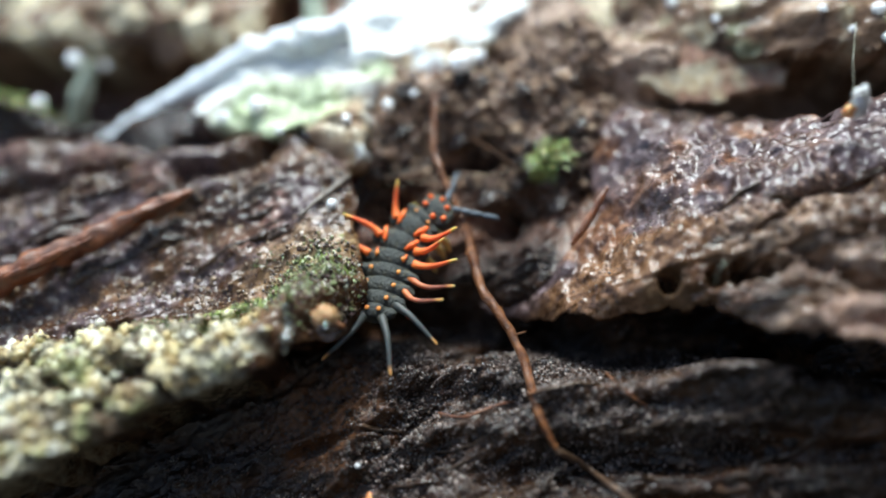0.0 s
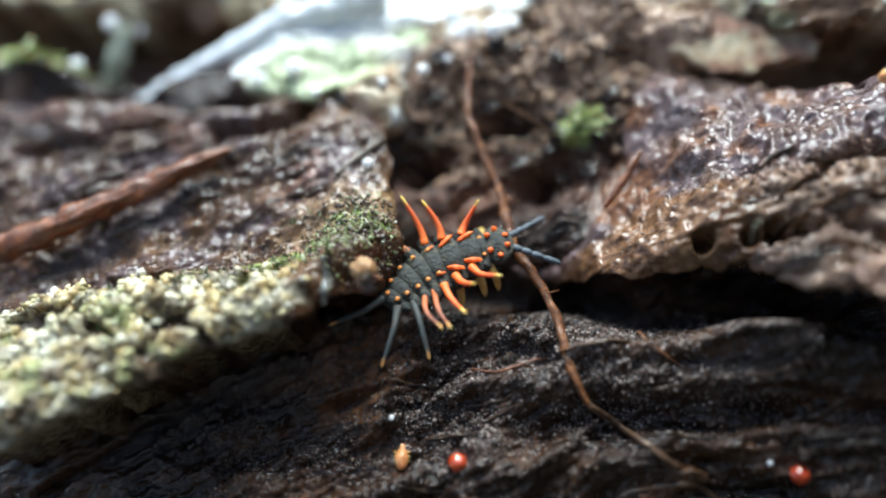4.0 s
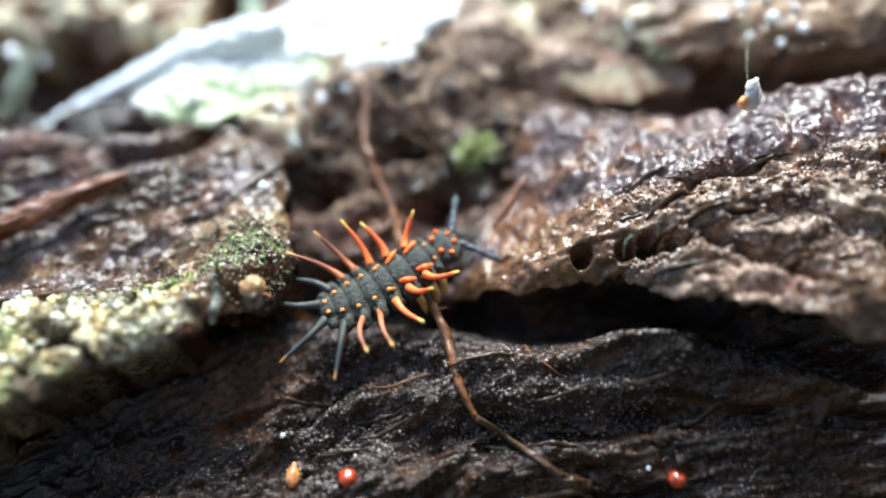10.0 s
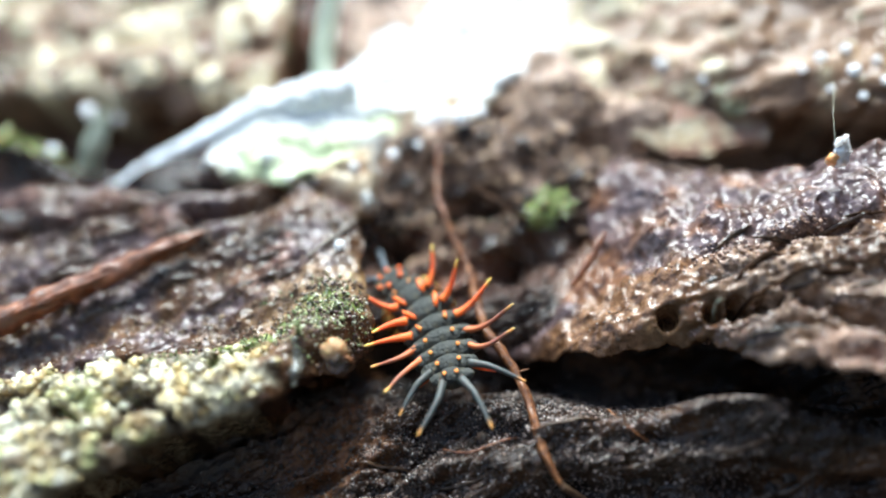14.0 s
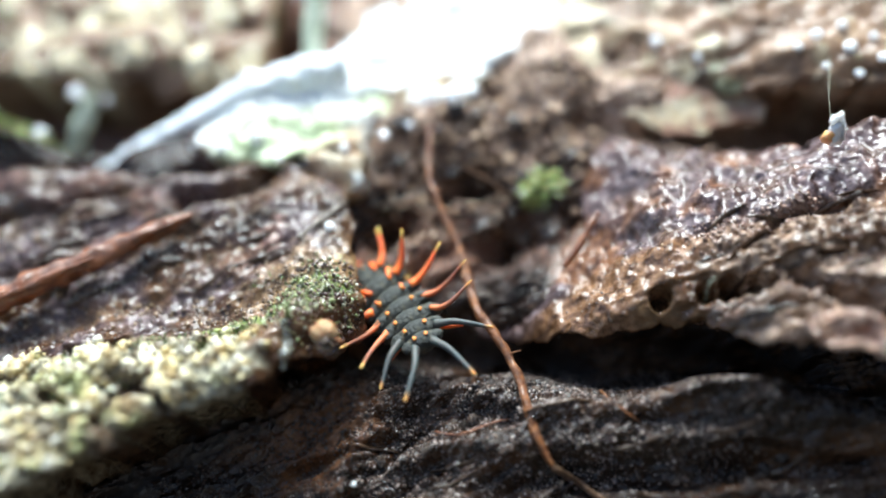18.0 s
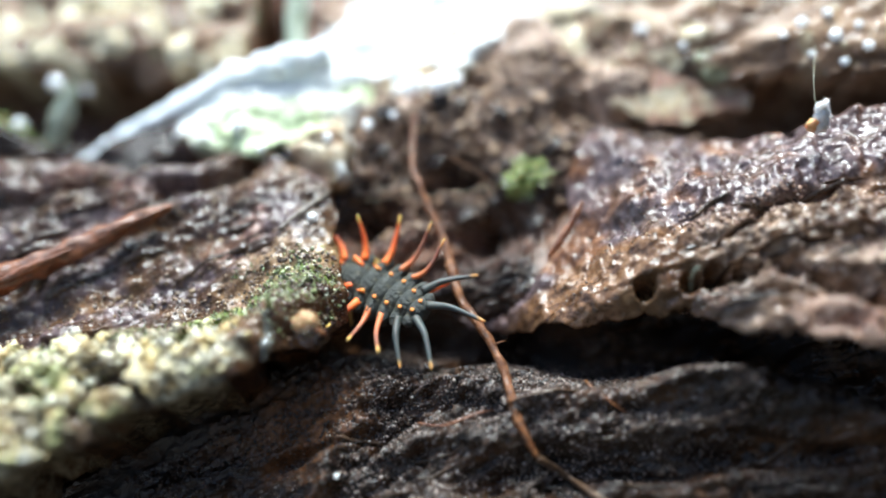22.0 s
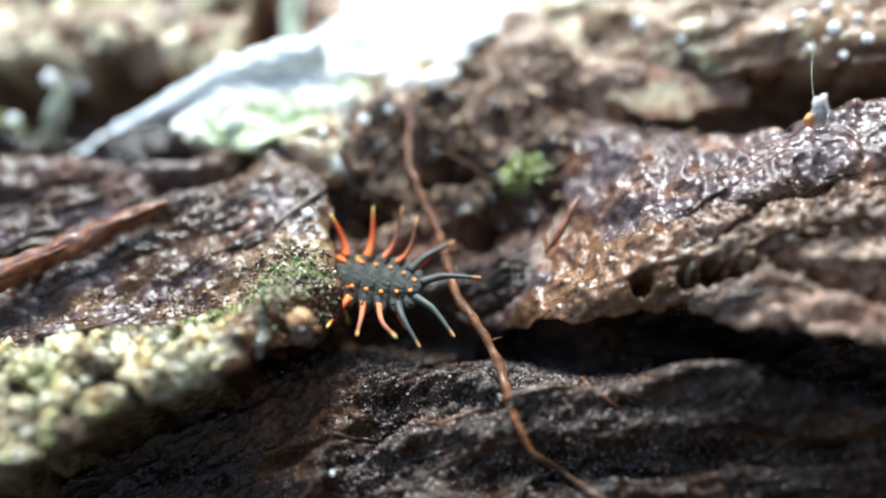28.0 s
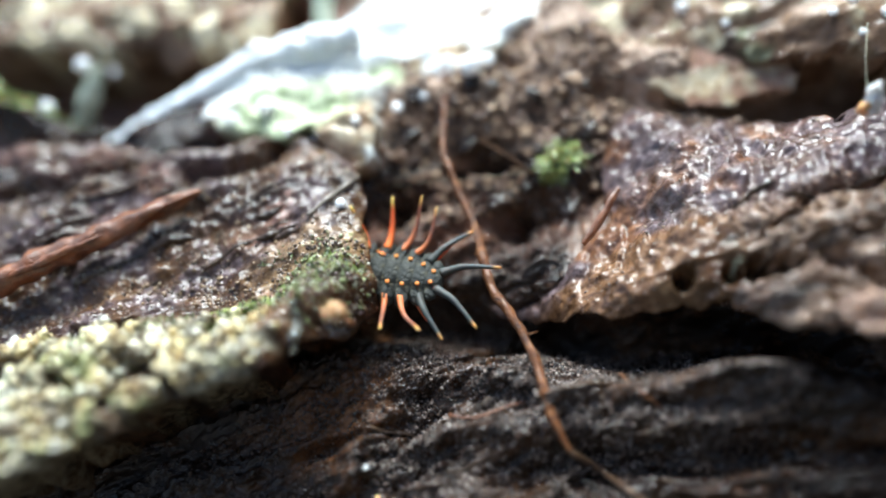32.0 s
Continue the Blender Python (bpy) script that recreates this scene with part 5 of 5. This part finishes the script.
leaves("moss", 1800, (-28.0, -20.0, 10.5, 16.5), ground_height, lambda x, y, r: bump_at(x, y, *MOUND, 2.4, 1.6) + 0.4 * fbm(x, y, 1.2, 3, 552) > 0.45 + 0.3 * r, (0.4, 1.1), mat_lime, "green moss beside the dark cavity", "moss", 20)


# ---- wood fragments and splinters ----
def fragment_mesh(seed):
    bm = bmesh.new()
    blob(bm, (0, 0, 0), (1.0, 0.72, 0.5), 18, 12, 0.55, seed)
    me = bpy.data.meshes.new("wood_fragment")
    bm.to_mesh(me)
    bm.free()
    me.materials.append(mat_fragment)
    me.polygons.foreach_set("use_smooth", [True] * len(me.polygons))
    return me


mat_fragment = wet_wood("wet_fragment", (0.008, 0.005, 0.004), (0.05, 0.028, 0.016), (0.16, 0.095, 0.06), gloss=(0.35, 0.65), coat=1.0)


def build_fragments():
    rng = random.Random(21)
    kinds = [fragment_mesh(s) for s in (1, 4, 9, 13, 17)]
    zones = [(22, (-4.0, 7.5), (1.5, 9.5), (0.3, 0.8), ground_at), (10, (2.0, 14.0), (-17.0, -11.0), (0.2, 0.5), ground_at), (8, (-6.0, 1.5), (-9.0, -5.0), (0.15, 0.4), ground_at)]
    for n, xs, ys, size, height in zones:
        made = 0
        while made < n:
            x, y, r = rng.uniform(*xs), rng.uniform(*ys), rng.uniform(*size)
            if inside(np.array([x]), np.array([y]), SLAB)[0] > -0.4 or inside(np.array([x]), np.array([y]), LEDGE)[0] > -0.4 or math.hypot(x - 5.5, y - 3.5) < 1.3:
                continue
            if -5.5 < x < 1.5 and -6 < y < 2.2:
                r = min(r, 0.22)
            z = height(x, y) + 0.12 * r
            ob = new("wood_fragment", rng.choice(kinds))
            ob.matrix_basis = pose(x * MM, y * MM, z * MM, rng.uniform(-25, 25), rng.uniform(-25, 25), rng.uniform(0, 360)) @ Matrix.Scale(r, 4)
            tagged(ob, "wet brown crumbly fragment of rotten wood", "wood fragment", "fragments on the rotten log")
            made += 1


build_fragments()


def splinter(name, at, length, width, angle, height, mat, label, seed, lift=0.05):
    rng = random.Random(seed)
    c, s = math.cos(radians(angle)), math.sin(radians(angle))
    pts = []
    bend = rng.uniform(-0.25, 0.25)
    for k in range(7):
        u = (k / 6 - 0.5) * length
        v = bend * (k / 6 - 0.5) ** 2 * length + rng.uniform(-0.04, 0.04)
        x, y = at[0] + c * u - s * v, at[1] + s * u + c * v
        pts.append((x, y, height(x, y) + lift + 0.25 * width))
    bm = bmesh.new()
    tube(bm, smooth_line(pts, 4), [width * 0.15, width * 0.7, width, width * 0.85, width * 0.6, width * 0.1], 8, 0.5, 0.55, seed)
    return tagged(part(name, bm, mat, None), label, "splinter", "splinters on the rotten log")


def build_splinters():
    rng = random.Random(33)
    for k in range(26):
        x, y = rng.uniform(-6, 15), rng.uniform(-17, -7)
        if inside(np.array([x]), np.array([y]), LEDGE)[0] > -0.5 or inside(np.array([x]), np.array([y]), SLAB)[0] > -0.5:
            continue
        splinter("splinter", (x, y), rng.uniform(1.2, 4.0), rng.uniform(0.06, 0.2), rng.uniform(-16, 10), ground_at, mat_fragment, "dark wet splinter along the wood grain", k)
    for k in range(26):
        x, y = rng.uniform(-22, -6), rng.uniform(1, 8)
        if inside(np.array([x]), np.array([y]), SLAB)[0] < 1.2:
            continue
        splinter("splinter", (x, y), rng.uniform(1.5, 4.5), rng.uniform(0.08, 0.26), rng.uniform(2, 22), slab_at, mat_fragment, "brown wet bark splinter on the slab", 100 + k)
    for k in range(20):
        x, y = rng.uniform(10.5, 19), rng.uniform(-9.5, -2.5)
        if inside(np.array([x]), np.array([y]), LEDGE)[0] < 0.8:
            continue
        splinter("splinter", (x, y), rng.uniform(1.2, 3.5), rng.uniform(0.08, 0.22), rng.uniform(-10, 20), ledge_at, rng.choice((mat_fragment, mat_dark_stick)), "reddish-brown splinter on the wood ledge", 200 + k)


build_splinters()


# ---- what closes the place: soil all round and added dark walls out of view ----
def build_surroundings():
    x, y = np.meshgrid(graded(-3000, 3001, -110, 111, 60.0, 2.0), graded(-3000, 3001, -110, 111, 60.0, 2.0))
    z = -13 - 12 * ramp(np.hypot(x, y), 60, 400) + 3.0 * fbm(x, y, 30, 4, 151) + 0.5 * fbm(x, y, 6, 3, 155)
    keep = np.ones((x.shape[0] - 1, x.shape[1] - 1), bool)
    tagged(grid_mesh("forest_floor", x, y, z, keep, mat_floor), "dark damp forest floor around the log", "ground", kind="structure")
    # Added walls, never in view: they keep sky light off camera-facing sides.
    for name, (w, hgt, px, py, turn) in {"sky_block_near": (0.24, 0.18, 0.0, -0.064, 0), "sky_block_side": (0.16, 0.11, 0.095, 0.015, 90)}.items():
        bm = bmesh.new()
        bmesh.ops.create_grid(bm, x_segments=40, y_segments=26, size=0.5, matrix=Matrix.Rotation(radians(90), 4, "X"))
        for v in bm.verts:
            v.co = Vector((v.co.x * w, 0, v.co.z * hgt))
            v.co.y = 0.004 * noise.noise(v.co * 60)
        made = bmesh.ops.extrude_face_region(bm, geom=bm.faces[:])
        bmesh.ops.translate(bm, verts=[g for g in made["geom"] if isinstance(g, bmesh.types.BMVert)], vec=(0, -0.006, 0))
        me = bpy.data.meshes.new(name)
        bm.to_mesh(me)
        bm.free()
        me.materials.append(mat_floor)
        ob = new(name, me)
        ob.matrix_world = pose(px, py, hgt / 2 - 0.016, 0, 0, turn)
        tagged(ob, "added unseen dark wall that blocks sky light", "backdrop", kind="structure")


build_surroundings()


# ---- movement ----
def motions():
    walk(springtail, [(0, pose(-0.00347, -0.00086, -0.00010, 0, 0, 61.5)), (1, pose(-0.00362, -0.00124, -0.00010, 0, 0, 56.0)), (2, pose(-0.00342, -0.00209, -0.00010, 0, 0, 46.1)), (3, pose(-0.00388, -0.00288, -0.00010, 0, 0, 36.1)), (6, pose(-0.00196, -0.00469, 0.00030, 0, 0, -38.5)), (7, pose(-0.00211, -0.00502, 0.00030, 0, 0, -45.8)), (8, pose(-0.00193, -0.00509, 0.00030, 0, 0, -36.9)), (9, pose(-0.00151, -0.00494, 0.00030, 0, 0, -9.1)), (10, pose(-0.00077, -0.00416, 0.00010, 0, 0, 22.8)), (11, pose(-0.00124, -0.00254, -0.00005, 0, 0, 53.8)), (12, pose(-0.00097, -0.00179, -0.00020, 0, 0, 55.8)), (12.5, pose(-0.00156, -0.00257, -0.00025, 0, 0, 90.7)), (13, pose(-0.00175, -0.00288, -0.00030, 0, 0, 102.9)), (16, pose(-0.00330, -0.00173, -0.00040, 0, 0, 113.9)), (17, pose(-0.00350, -0.00198, -0.00041, 0, 0, 116.5)), (18, pose(-0.00360, -0.00174, -0.00041, 0, 0, 119.0)), (19, pose(-0.00350, -0.00146, -0.00042, 0, 0, 121.4)), (20, pose(-0.00362, -0.00161, -0.00043, 0, 0, 126.0)), (21, pose(-0.00352, -0.00134, -0.00043, 0, 0, 132.9)), (22, pose(-0.00375, -0.00136, -0.00044, 0, 0, 139.2)), (23, pose(-0.00367, -0.00122, -0.00044, 0, 0, 146.9)), (24, pose(-0.00382, -0.00118, -0.00045, 0, 0, 155.5)), (27, pose(-0.00425, -0.00135, -0.00047, 0, 0, 152.2)), (28, pose(-0.00419, -0.00115, -0.00047, 0, 0, 151.5)), (29, pose(-0.00439, -0.00101, -0.00048, 0, 0, 157.8)), (30, pose(-0.00431, -0.00088, -0.00049, 0, 0, 157.1)), (31, pose(-0.00439, -0.00123, -0.00049, 0, 0, 148.2)), (32, pose(-0.00478, -0.00103, -0.00050, 0, 0, 153.5))])

    for seg, s in pieces:
        rows = []
        for t, front, rear, reach, rise in zip(TIMES, FRONT, REAR, REACH, RISE):
            x, y, z, turn, lift = body_point(s, front, rear, reach, rise, max(0.0, min(60.0, 12 * (t - 13))))
            rows.append((t, pose(x * MM, y * MM, (z + 0.04 * math.sin(1.9 * t + s)) * MM, 0, math.degrees(lift), math.degrees(turn))))
        walk(seg, rows)
    for k, (feeler, side) in enumerate(feelers):
        walk(feeler, [(t, pose(0.62 * MM, side * 0.30 * MM, 0.10 * MM, 0, 12 + 10 * math.sin(2.1 * t + 2 * k), side * (38 + 16 * math.sin(1.4 * t + k)))) for t in TIMES])
    for k, (leg, side, seg, w, hgt) in enumerate(legs):
        base = pose(0, side * w * 0.45 * MM, -hgt * 0.35 * MM) @ (Matrix.Rotation(radians(180), 4, "Z") if side < 0 else Matrix())
        walk(leg, [(t, base @ pose(0, 0, 0, 0, 0, 14 * math.sin(2.3 * t + 3.1 * (k % 2) + seg))) for t in TIMES])


motions()
